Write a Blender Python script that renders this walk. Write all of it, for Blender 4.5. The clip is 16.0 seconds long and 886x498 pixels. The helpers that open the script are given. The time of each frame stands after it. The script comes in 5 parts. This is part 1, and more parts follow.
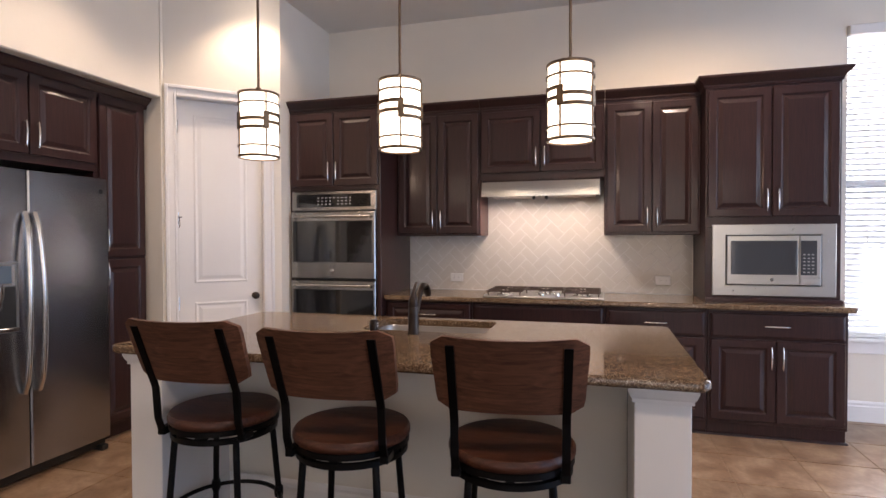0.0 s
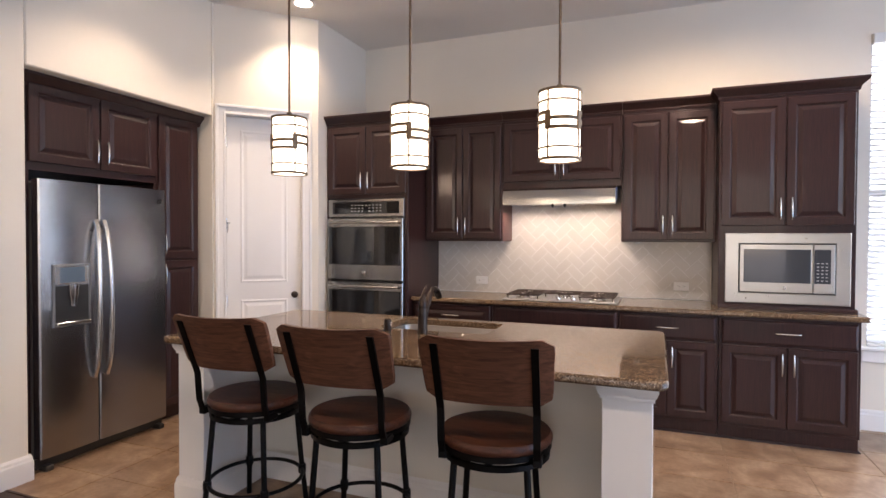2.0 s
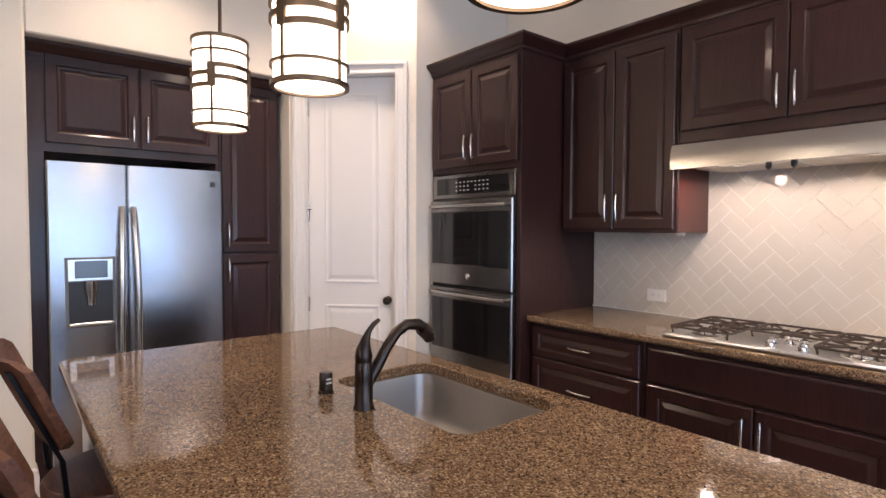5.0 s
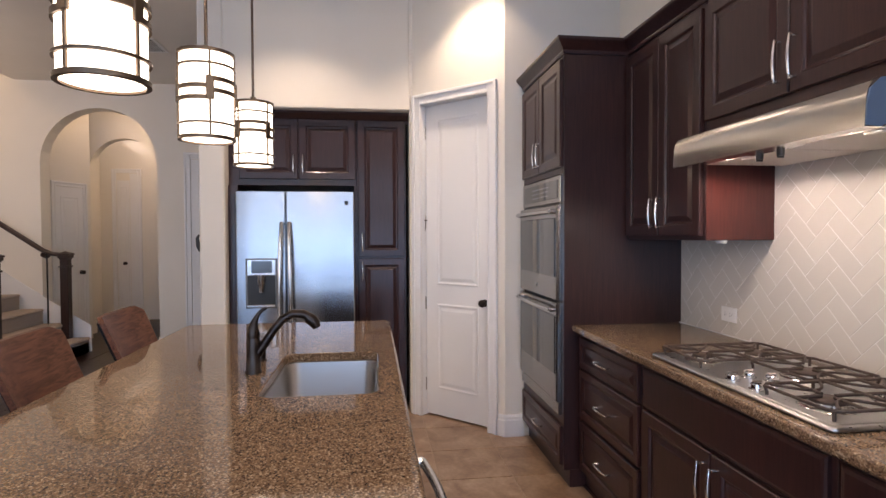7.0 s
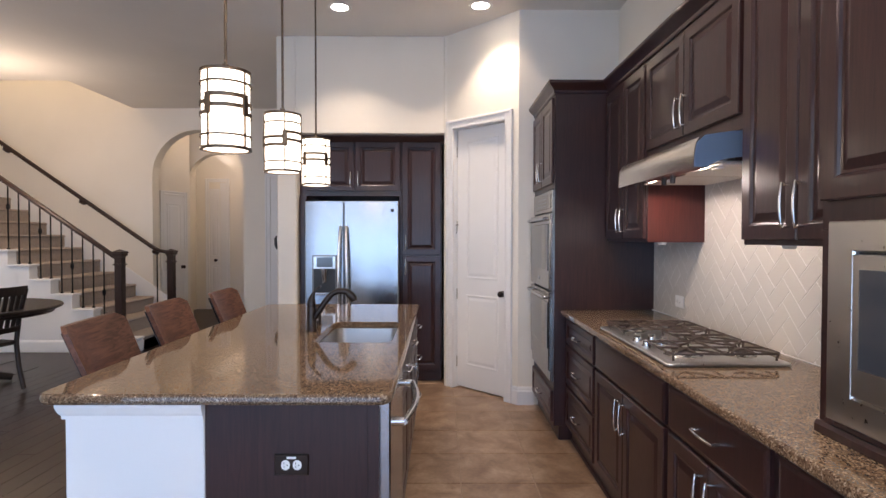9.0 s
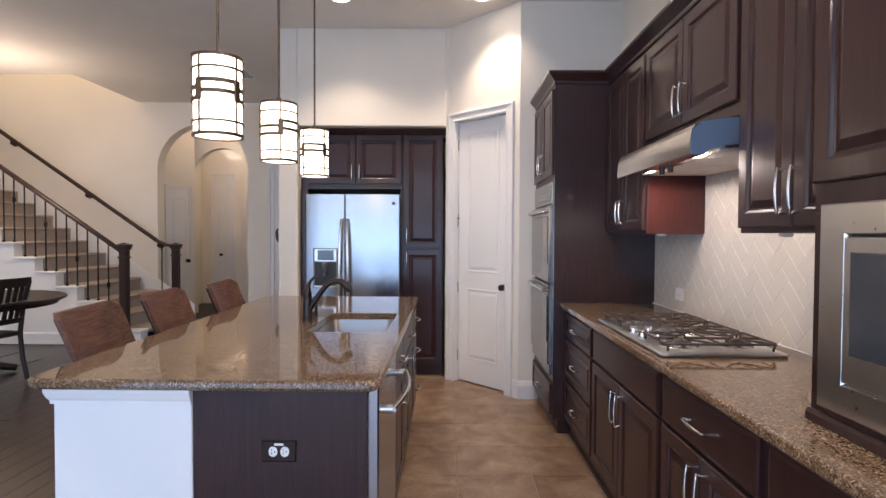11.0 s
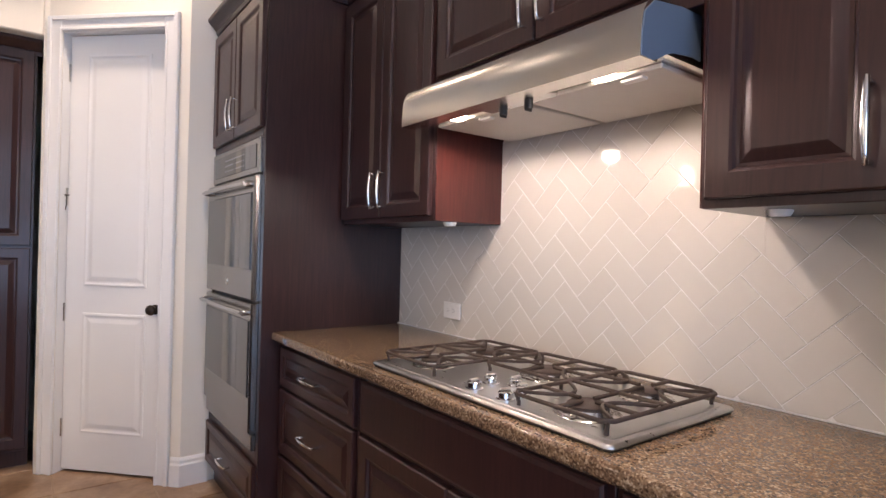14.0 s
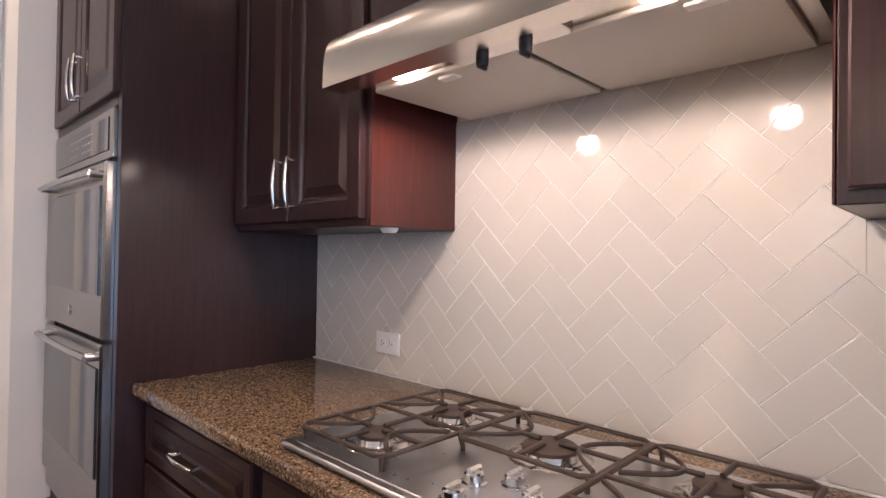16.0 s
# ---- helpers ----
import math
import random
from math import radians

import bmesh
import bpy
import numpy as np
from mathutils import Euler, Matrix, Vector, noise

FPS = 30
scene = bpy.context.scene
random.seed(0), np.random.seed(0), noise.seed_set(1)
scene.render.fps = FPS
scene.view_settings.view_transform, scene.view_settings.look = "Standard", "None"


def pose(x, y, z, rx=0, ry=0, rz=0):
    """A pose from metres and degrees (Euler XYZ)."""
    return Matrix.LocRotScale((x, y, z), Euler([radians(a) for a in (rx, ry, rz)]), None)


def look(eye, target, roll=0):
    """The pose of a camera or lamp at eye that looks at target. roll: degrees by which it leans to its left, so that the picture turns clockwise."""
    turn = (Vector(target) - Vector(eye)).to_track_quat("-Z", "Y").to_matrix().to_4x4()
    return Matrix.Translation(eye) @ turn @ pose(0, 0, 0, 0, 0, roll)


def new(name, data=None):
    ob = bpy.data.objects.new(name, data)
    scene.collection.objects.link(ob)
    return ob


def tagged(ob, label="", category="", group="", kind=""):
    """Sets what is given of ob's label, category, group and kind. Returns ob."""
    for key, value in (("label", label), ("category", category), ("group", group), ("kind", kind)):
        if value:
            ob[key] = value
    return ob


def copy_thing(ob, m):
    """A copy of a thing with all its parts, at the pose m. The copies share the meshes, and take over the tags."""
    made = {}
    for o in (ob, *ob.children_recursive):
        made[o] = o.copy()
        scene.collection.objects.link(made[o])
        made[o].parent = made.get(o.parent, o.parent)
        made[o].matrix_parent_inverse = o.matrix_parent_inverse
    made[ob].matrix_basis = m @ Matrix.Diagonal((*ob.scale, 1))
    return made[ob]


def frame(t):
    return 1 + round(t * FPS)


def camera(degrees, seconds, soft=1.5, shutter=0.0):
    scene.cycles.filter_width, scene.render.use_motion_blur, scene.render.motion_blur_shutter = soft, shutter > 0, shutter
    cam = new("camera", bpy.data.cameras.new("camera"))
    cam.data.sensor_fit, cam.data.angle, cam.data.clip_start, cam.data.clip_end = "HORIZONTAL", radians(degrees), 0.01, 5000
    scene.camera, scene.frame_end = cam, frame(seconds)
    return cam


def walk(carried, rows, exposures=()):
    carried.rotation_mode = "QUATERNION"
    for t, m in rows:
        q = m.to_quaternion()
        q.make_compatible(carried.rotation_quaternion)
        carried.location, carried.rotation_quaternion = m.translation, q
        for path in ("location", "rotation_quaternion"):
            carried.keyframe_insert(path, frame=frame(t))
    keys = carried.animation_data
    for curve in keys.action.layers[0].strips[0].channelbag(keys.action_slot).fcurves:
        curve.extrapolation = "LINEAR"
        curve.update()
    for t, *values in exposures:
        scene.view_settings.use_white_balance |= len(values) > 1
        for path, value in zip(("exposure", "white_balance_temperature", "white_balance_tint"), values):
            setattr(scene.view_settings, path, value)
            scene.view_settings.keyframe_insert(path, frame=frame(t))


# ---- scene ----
cam = camera(78.1, 16.0)
PATH = [
    (0, (0.749, 1.186, 1.384), (0.197, 3.108, 1.348), -0.2),
    (0.5, (0.878, 1.172, 1.392), (0.239, 3.067, 1.356), -0.1),
    (1, (0.957, 1.128, 1.414), (0.246, 2.997, 1.377), 0.0),
    (1.5, (1.022, 1.035, 1.436), (0.289, 2.896, 1.398), 0.1),
    (2, (1.061, 0.996, 1.433), (0.329, 2.857, 1.395), 0.2),
    (2.5, (1.041, 1.165, 1.42), (0.303, 3.024, 1.377), 0.2),
    (3, (0.929, 1.496, 1.436), (0.175, 3.347, 1.379), 0.3),
    (3.5, (0.902, 1.868, 1.429), (0.033, 3.668, 1.358), 0.3),
    (4, (0.943, 2.229, 1.421), (-0.13, 3.915, 1.349), 0.3),
    (4.5, (1.027, 2.603, 1.417), (-0.281, 4.115, 1.349), 0.3),
    (5, (1.2, 2.942, 1.432), (-0.347, 4.208, 1.356), 0.2),
    (5.2, (1.24, 3.073, 1.442), (-0.396, 4.22, 1.366), 0.0),
    (7.3, (2.185, 4.314, 1.439), (0.193, 4.484, 1.394), -0.2),
    (7.5, (2.298, 4.365, 1.439), (0.302, 4.489, 1.397), -0.2),
    (8, (2.611, 4.428, 1.448), (0.611, 4.467, 1.406), -0.1),
    (8.5, (2.859, 4.447, 1.447), (0.859, 4.463, 1.403), -0.0),
    (10.8, (2.955, 4.545, 1.392), (0.955, 4.529, 1.35), 0.4),
    (11, (2.889, 4.532, 1.4), (0.89, 4.513, 1.348), 0.3),
    (11.5, (2.623, 4.565, 1.374), (0.625, 4.619, 1.312), 0.2),
    (12, (2.316, 4.602, 1.341), (0.325, 4.779, 1.278), 0.4),
    (12.5, (1.998, 4.559, 1.321), (0.052, 5.016, 1.266), 0.9),
    (13, (1.731, 4.541, 1.312), (-0.112, 5.316, 1.267), 1.0),
    (13.5, (1.54, 4.523, 1.32), (-0.2, 5.51, 1.308), 1.4),
    (14, (1.408, 4.478, 1.309), (-0.191, 5.68, 1.31), 1.5),
    (14.5, (1.317, 4.442, 1.305), (-0.146, 5.805, 1.299), 1.4),
    (15, (1.258, 4.437, 1.299), (-0.095, 5.909, 1.293), 1.2),
    (15.5, (1.125, 4.586, 1.293), (-0.191, 6.092, 1.297), 1.1),
    (16, (0.914, 4.759, 1.336), (-0.47, 6.203, 1.362), 0.9),
]
EXPOSURES = [(0, 0.30, 7000, 23), (0.8, 0.54, 7000, 22), (3, 0.55, 7000, 21), (5, 0.48, 6950, 21), (7.5, 0.28, 6700, 21), (8.5, 0.32, 6550, 18), (11, 0.36, 6450, 18), (13, 0.38, 6650, 21), (14.5, 0.54, 6650, 21), (15.5, 0.50, 6700, 23), (16, 0.38, 6700, 24)]

walk(cam, [(t, look(eye, target, roll)) for t, eye, target, roll in PATH], EXPOSURES)

# ---- world, sun, large lights ----
CEIL = 3.37
world = bpy.data.worlds.new("world")
scene.world = world
world.use_nodes = True
sky = world.node_tree.nodes.new("ShaderNodeTexSky")
sky.sky_type, sky.sun_disc, sky.sun_elevation, sky.sun_rotation = "NISHITA", False, radians(38), radians(150)
world.node_tree.links.new(sky.outputs[0], world.node_tree.nodes["Background"].inputs[0])
world.node_tree.nodes["Background"].inputs[1].default_value = 0.15


def lamp(name, kind, m, power, colour, size=0.1, size_y=None, spot=None, blend=0.6):
    data = bpy.data.lights.new(name, kind)
    data.energy, data.color = power, colour
    if kind == "AREA":
        data.shape, data.size = ("RECTANGLE", size) if size_y else ("DISK", size)
        if size_y:
            data.size_y = size_y
    elif kind == "SUN":
        data.angle = radians(size)
    else:
        data.shadow_soft_size = size
    if spot:
        data.spot_size, data.spot_blend = radians(spot), blend
    ob = new(name, data)
    ob.matrix_world = m
    return ob


COOL, WARM = (0.72, 0.86, 1.0), (1.0, 0.80, 0.60)
lamp("sun", "SUN", look((0, 0, 0), (-0.55, 0.75, -0.62)), 2.0, (1.0, 0.95, 0.88), 0.5)
# daylight through the east windows and the north window; the south lamp is added fill
lamp("window_and_fill_light", "AREA", look((5.40, 3.0, 0.96), (0, 3.0, 0.96)), 77, (0.33, 0.60, 1.0), 5.0, 1.5)
lamp("window_and_fill_light", "AREA", look((5.40, 3.0, 2.42), (0, 3.0, 2.42)), 27, (0.43, 0.65, 1.0), 5.0, 1.0)
lamp("window_and_fill_light", "AREA", look((3.2, 5.88, 1.8), (3.0, 2.0, 1.0)), 25, COOL, 1.1, 2.2)
lamp("window_and_fill_light", "AREA", look((1.2, -4.35, 1.7), (0, 2, 1.2)), 26, (0.86, 0.93, 1.0), 5.0, 2.4)

# ---- materials ----


def nodes_of(name, **values):
    mat = bpy.data.materials.new(name)
    mat.use_nodes = True
    shader = mat.node_tree.nodes["Principled BSDF"]
    for key, value in values.items():
        shader.inputs[key.replace("_", " ")].default_value = value
    return mat, mat.node_tree, shader


def texture(tree, kind, scale, stretch=(1, 1, 1), **values):
    """A texture in metres of the object's own space, with its mapping."""
    nodes, links = tree.nodes, tree.links
    where = nodes.new("ShaderNodeTexCoord")
    mapping = nodes.new("ShaderNodeMapping")
    mapping.inputs["Scale"].default_value = stretch
    links.new(where.outputs["Object"], mapping.inputs["Vector"])
    tex = nodes.new(kind)
    tex.inputs["Scale"].default_value = scale
    for key, value in values.items():
        tex.inputs[key].default_value = value
    links.new(mapping.outputs[0], tex.inputs["Vector"])
    return tex


def ramp(tree, source, stops):
    node = tree.nodes.new("ShaderNodeValToRGB")
    tree.links.new(source, node.inputs[0])
    marks = node.color_ramp.elements
    while len(marks) < len(stops):
        marks.new(0.5)
    for mark, (at, colour) in zip(marks, stops):
        mark.position, mark.color = at, (*colour, 1)
    return node.outputs[0]


def mix(tree, a, b, how, factor=0.5):
    node = tree.nodes.new("ShaderNodeMix")
    node.data_type, node.blend_type = "RGBA", how
    if isinstance(factor, float):
        node.inputs[0].default_value = factor
    else:
        tree.links.new(factor, node.inputs[0])
    for socket, value in ((node.inputs[6], a), (node.inputs[7], b)):
        if isinstance(value, tuple):
            socket.default_value = (*value, 1)
        else:
            tree.links.new(value, socket)
    return node.outputs[2]


def bump(tree, shader, height, strength, distance=0.002):
    node = tree.nodes.new("ShaderNodeBump")
    node.inputs["Strength"].default_value, node.inputs["Distance"].default_value = strength, distance
    tree.links.new(height, node.inputs["Height"])
    tree.links.new(node.outputs[0], shader.inputs["Normal"])


def vary_rough(tree, shader, source, low, high):
    node = tree.nodes.new("ShaderNodeMapRange")
    tree.links.new(source, node.inputs[0])
    node.inputs[3].default_value, node.inputs[4].default_value = low, high
    tree.links.new(node.outputs[0], shader.inputs["Roughness"])


def paint(name, colour, rough=0.6, texture_strength=0.15, grain=140):
    mat, tree, shader = nodes_of(name, Roughness=rough)
    big = texture(tree, "ShaderNodeTexNoise", 1.3, Detail=4.0)
    fine = texture(tree, "ShaderNodeTexNoise", grain, Detail=3.0)
    darker = tuple(c * 0.955 for c in colour)
    tree.links.new(ramp(tree, big.outputs[0], [(0.35, darker), (0.65, colour)]), shader.inputs["Base Color"])
    bump(tree, shader, fine.outputs[0], texture_strength, 0.0015)
    return mat


def wood(name, dark, light, rough=0.35, stretch=(14, 14, 0.9), knots=False, coat=0.0):
    mat, tree, shader = nodes_of(name, Roughness=rough, Coat_Weight=coat, Coat_Roughness=0.12)
    grain = texture(tree, "ShaderNodeTexNoise", 5.0, stretch, Detail=6.0, Distortion=1.2)
    fine = texture(tree, "ShaderNodeTexNoise", 30.0, stretch, Detail=3.0)
    patch = texture(tree, "ShaderNodeTexNoise", 2.2, Detail=2.0)
    middle = tuple((a + b) / 2 for a, b in zip(dark, light))
    colour = ramp(tree, grain.outputs[0], [(0.3, dark), (0.5, middle), (0.72, light)])
    colour = mix(tree, colour, ramp(tree, patch.outputs[0], [(0.3, (0.62, 0.6, 0.6)), (0.7, (1, 1, 1))]), "MULTIPLY", 0.8)
    shader.inputs["Specular IOR Level"].default_value = 0.35
    if knots:
        info = tree.nodes.new("ShaderNodeObjectInfo")
        shade = ramp(tree, info.outputs["Random"], [(0.0, (0.7, 0.68, 0.66)), (1.0, (1.15, 1.1, 1.05))])
        colour = mix(tree, colour, shade, "MULTIPLY", 1.0)
    tree.links.new(colour, shader.inputs["Base Color"])
    vary_rough(tree, shader, fine.outputs[0], rough - 0.06, rough + 0.1)
    bump(tree, shader, fine.outputs[0], 0.12, 0.001)
    return mat


def metal(name, colour, rough=0.25, stretch=None, strength=0.06):
    mat, tree, shader = nodes_of(name, Metallic=1.0, Roughness=rough, Base_Color=(*colour, 1))
    brushed = texture(tree, "ShaderNodeTexNoise", 40.0, stretch or (1, 1, 1), Detail=4.0)
    cloud = texture(tree, "ShaderNodeTexNoise", 3.0, Detail=2.0)
    tone = ramp(tree, cloud.outputs[0], [(0.3, tuple(c * 0.93 for c in colour)), (0.7, colour)])
    tree.links.new(tone, shader.inputs["Base Color"])
    vary_rough(tree, shader, brushed.outputs[0], max(0.02, rough - 0.07), rough + 0.07)
    if stretch:
        bump(tree, shader, brushed.outputs[0], strength, 0.0006)
    return mat


def glow(name, colour, power):
    mat, tree, shader = nodes_of(name, Roughness=0.5, Base_Color=(0.9, 0.9, 0.88, 1))
    shader.inputs["Emission Color"].default_value = (*colour, 1)
    shader.inputs["Emission Strength"].default_value = power
    return mat


WALL = paint("wall_paint", (0.83, 0.775, 0.68), 0.7, 0.25)
CEILING = paint("ceiling_paint", (0.80, 0.76, 0.70), 0.8, 0.3, 90)
WHITE = paint("white_trim_paint", (0.84, 0.83, 0.81), 0.35, 0.05)
CREAM = paint("cream_island_paint", (0.78, 0.74, 0.66), 0.5, 0.12)
STAIRWALL = paint("stairwell_paint", (0.78, 0.70, 0.56), 0.7, 0.2)
ESPRESSO = wood("espresso_wood", (0.0255, 0.0098, 0.0096), (0.049, 0.0185, 0.0170), 0.36, coat=0.25)
# same espresso wood, its red look under the hood lamps put into the colour
LITSIDE = wood("lit_espresso_side", (0.062, 0.014, 0.011), (0.09, 0.021, 0.016), 0.36, coat=0.1)
RAILWOOD = wood("dark_rail_wood", (0.022, 0.010, 0.008), (0.05, 0.022, 0.016), 0.35)
STOOLWOOD = wood("reclaimed_stool_wood", (0.072, 0.027, 0.016), (0.21, 0.092, 0.053), 0.45, (1.1, 10, 10))
SEATWOOD = wood("worn_seat_wood", (0.050, 0.015, 0.009), (0.15, 0.056, 0.031), 0.36, (1.1, 10, 10))
FLOORWOOD = wood("dark_floor_wood", (0.020, 0.009, 0.006), (0.055, 0.026, 0.016), 0.3, (0.9, 12, 12), knots=True)
DARKWOOD = wood("dark_chair_wood", (0.018, 0.012, 0.010), (0.04, 0.026, 0.02), 0.4)
STEEL = metal("brushed_steel", (0.60, 0.585, 0.565), 0.24, (1, 60, 60))
HOODSTEEL = metal("hood_steel", (0.66, 0.63, 0.58), 0.22, (1, 60, 60))
OVENSTEEL = metal("oven_steel", (0.34, 0.325, 0.31), 0.22, (1, 60, 60))
STEEL_V = metal("brushed_steel_upright", (0.39, 0.40, 0.42), 0.22, (1, 60, 60), 0.10)
SINKSTEEL = metal("sink_steel", (0.40, 0.385, 0.37), 0.36, (40, 1, 40))
CHROME = metal("satin_nickel", (0.72, 0.70, 0.67), 0.2)
POLISHED = metal("polished_chrome", (0.8, 0.8, 0.8), 0.08)
BRONZE = metal("oil_rubbed_bronze", (0.055, 0.042, 0.036), 0.3)
IRON = metal("black_iron", (0.025, 0.024, 0.024), 0.42)
BROWNIRON = metal("brown_metal_frame", (0.16, 0.115, 0.08), 0.4)
GRATE, _t, _s = nodes_of("cast_iron_grate", Roughness=0.62, Base_Color=(0.045, 0.028, 0.021, 1))
BLACKGLASS, _t, _s = nodes_of("black_oven_glass", Roughness=0.06, Base_Color=(0.012, 0.012, 0.013, 1), Coat_Weight=0.5)
# base colour lifted to bluish grey in place of the room's reflection
MWGLASS, _t, _s = nodes_of("microwave_glass_with_sheen", Roughness=0.08, Base_Color=(0.05, 0.056, 0.066, 1), Coat_Weight=0.6)
BLACK, _t, _s = nodes_of("black_plastic", Roughness=0.4, Base_Color=(0.02, 0.02, 0.02, 1))
GREYPLASTIC, _t, _s = nodes_of("grey_plastic", Roughness=0.4, Base_Color=(0.18, 0.19, 0.2, 1))
BLUEFILM, _t, _s = nodes_of("blue_protective_film", Roughness=0.3, Base_Color=(0.16, 0.24, 0.36, 1), Metallic=0.4)
SCREEN, _t, _s = nodes_of("blue_display", Roughness=0.12, Base_Color=(0.12, 0.17, 0.22, 1))
IVORY, _t, _s = nodes_of("white_plastic", Roughness=0.35, Base_Color=(0.82, 0.81, 0.78, 1))
LIGHTGREY, _t, _s = nodes_of("print_grey", Roughness=0.5, Base_Color=(0.45, 0.45, 0.45, 1))
GROUT = paint("grout", (0.36, 0.27, 0.20), 0.9, 0.4, 300)
TILEGROUT = paint("splash_grout", (0.88, 0.86, 0.83), 0.8, 0.3, 300)
SHADEGLASS = glow("lit_opal_glass", (1.0, 0.89, 0.71), 3.6)
LENS = glow("recessed_lens", (1.0, 0.88, 0.72), 25.0)
HOODLENS = glow("hood_lens", (1.0, 0.86, 0.68), 30.0)
BLIND, _t, _s = nodes_of("white_blind_slat", Roughness=0.5, Base_Color=(0.86, 0.87, 0.88, 1))
GLASS, _t, _s = nodes_of("window_glass", Roughness=0.0, Base_Color=(1, 1, 1, 1), Transmission_Weight=1.0, IOR=1.45)


def granite():
    mat, tree, shader = nodes_of("brown_granite", Roughness=0.1, Specular_IOR_Level=0.4)
    cells = texture(tree, "ShaderNodeTexVoronoi", 250.0, (1, 1, 1), Randomness=1.0)
    cells2 = texture(tree, "ShaderNodeTexVoronoi", 105.0, (1, 1.3, 1), Randomness=1.0)
    speck = texture(tree, "ShaderNodeTexNoise", 190.0, Detail=4.0)
    drift = texture(tree, "ShaderNodeTexNoise", 9.0, Detail=3.0)
    split = tree.nodes.new("ShaderNodeSeparateColor")
    tree.links.new(cells.outputs["Color"], split.inputs[0])
    split2 = tree.nodes.new("ShaderNodeSeparateColor")
    tree.links.new(cells2.outputs["Color"], split2.inputs[0])
    base = ramp(tree, split.outputs[0], [(0.0, (0.062, 0.036, 0.024)), (0.2, (0.120, 0.076, 0.048)), (0.5, (0.185, 0.123, 0.078)), (0.8, (0.245, 0.172, 0.113)), (1.0, (0.40, 0.32, 0.235))])
    blots = ramp(tree, split2.outputs[1], [(0.0, (0.45, 0.4, 0.37)), (0.2, (0.9, 0.87, 0.83)), (0.8, (1.0, 1.0, 1.0)), (1.0, (1.3, 1.3, 1.25))])
    colour = mix(tree, base, blots, "MULTIPLY", 0.75)
    colour = mix(tree, colour, ramp(tree, speck.outputs[0], [(0.38, (0.6, 0.58, 0.55)), (0.6, (1.1, 1.08, 1.05))]), "MULTIPLY", 0.7)
    colour = mix(tree, colour, ramp(tree, drift.outputs[0], [(0.3, (0.85, 0.82, 0.8)), (0.7, (1.08, 1.06, 1.02))]), "MULTIPLY", 0.8)
    tree.links.new(colour, shader.inputs["Base Color"])
    vary_rough(tree, shader, drift.outputs[0], 0.035, 0.065)
    return mat


def floor_tile():
    mat, tree, shader = nodes_of("tan_floor_tile", Roughness=0.35)
    where = tree.nodes.new("ShaderNodeNewGeometry")
    patchy = tree.nodes.new("ShaderNodeTexNoise")
    patchy.inputs["Scale"].default_value, patchy.inputs["Detail"].default_value, patchy.inputs["Distortion"].default_value = 6.0, 8.0, 0.6
    tree.links.new(where.outputs["Position"], patchy.inputs["Vector"])
    fine = tree.nodes.new("ShaderNodeTexNoise")
    fine.inputs["Scale"].default_value, fine.inputs["Detail"].default_value = 38.0, 5.0
    tree.links.new(where.outputs["Position"], fine.inputs["Vector"])
    info = tree.nodes.new("ShaderNodeObjectInfo")
    colour = ramp(tree, patchy.outputs[0], [(0.3, (0.20, 0.118, 0.072)), (0.48, (0.30, 0.195, 0.125)), (0.7, (0.42, 0.30, 0.205))])
    colour = mix(tree, colour, ramp(tree, fine.outputs[0], [(0.4, (0.78, 0.74, 0.7)), (0.6, (1.05, 1.05, 1.05))]), "MULTIPLY", 0.6)
    colour = mix(tree, colour, ramp(tree, info.outputs["Random"], [(0.0, (0.88, 0.86, 0.84)), (1.0, (1.08, 1.08, 1.08))]), "MULTIPLY", 1.0)
    tree.links.new(colour, shader.inputs["Base Color"])
    vary_rough(tree, shader, fine.outputs[0], 0.22, 0.42)
    bump(tree, shader, fine.outputs[0], 0.15, 0.0015)
    return mat


def splash_tile():
    mat, tree, shader = nodes_of("cream_gloss_tile", Roughness=0.055, Coat_Weight=0.3, Coat_Roughness=0.03)
    info = tree.nodes.new("ShaderNodeObjectInfo")
    wavy = texture(tree, "ShaderNodeTexNoise", 9.0, Detail=2.0)
    colour = ramp(tree, info.outputs["Random"], [(0.0, (0.635, 0.595, 0.535)), (1.0, (0.665, 0.625, 0.562))])
    tree.links.new(colour, shader.inputs["Base Color"])
    bump(tree, shader, wavy.outputs[0], 0.12, 0.004)
    return mat


def carpet():
    mat, tree, shader = nodes_of("beige_carpet", Roughness=0.95)
    tuft = texture(tree, "ShaderNodeTexNoise", 220.0, Detail=3.0)
    tree.links.new(ramp(tree, tuft.outputs[0], [(0.35, (0.26, 0.205, 0.165)), (0.65, (0.50, 0.41, 0.34))]), shader.inputs["Base Color"])
    bump(tree, shader, tuft.outputs[0], 0.6, 0.004)
    return mat


GRANITE, FLOORTILE, SPLASHTILE, CARPET = granite(), floor_tile(), splash_tile(), carpet()

# ---- mesh building ----


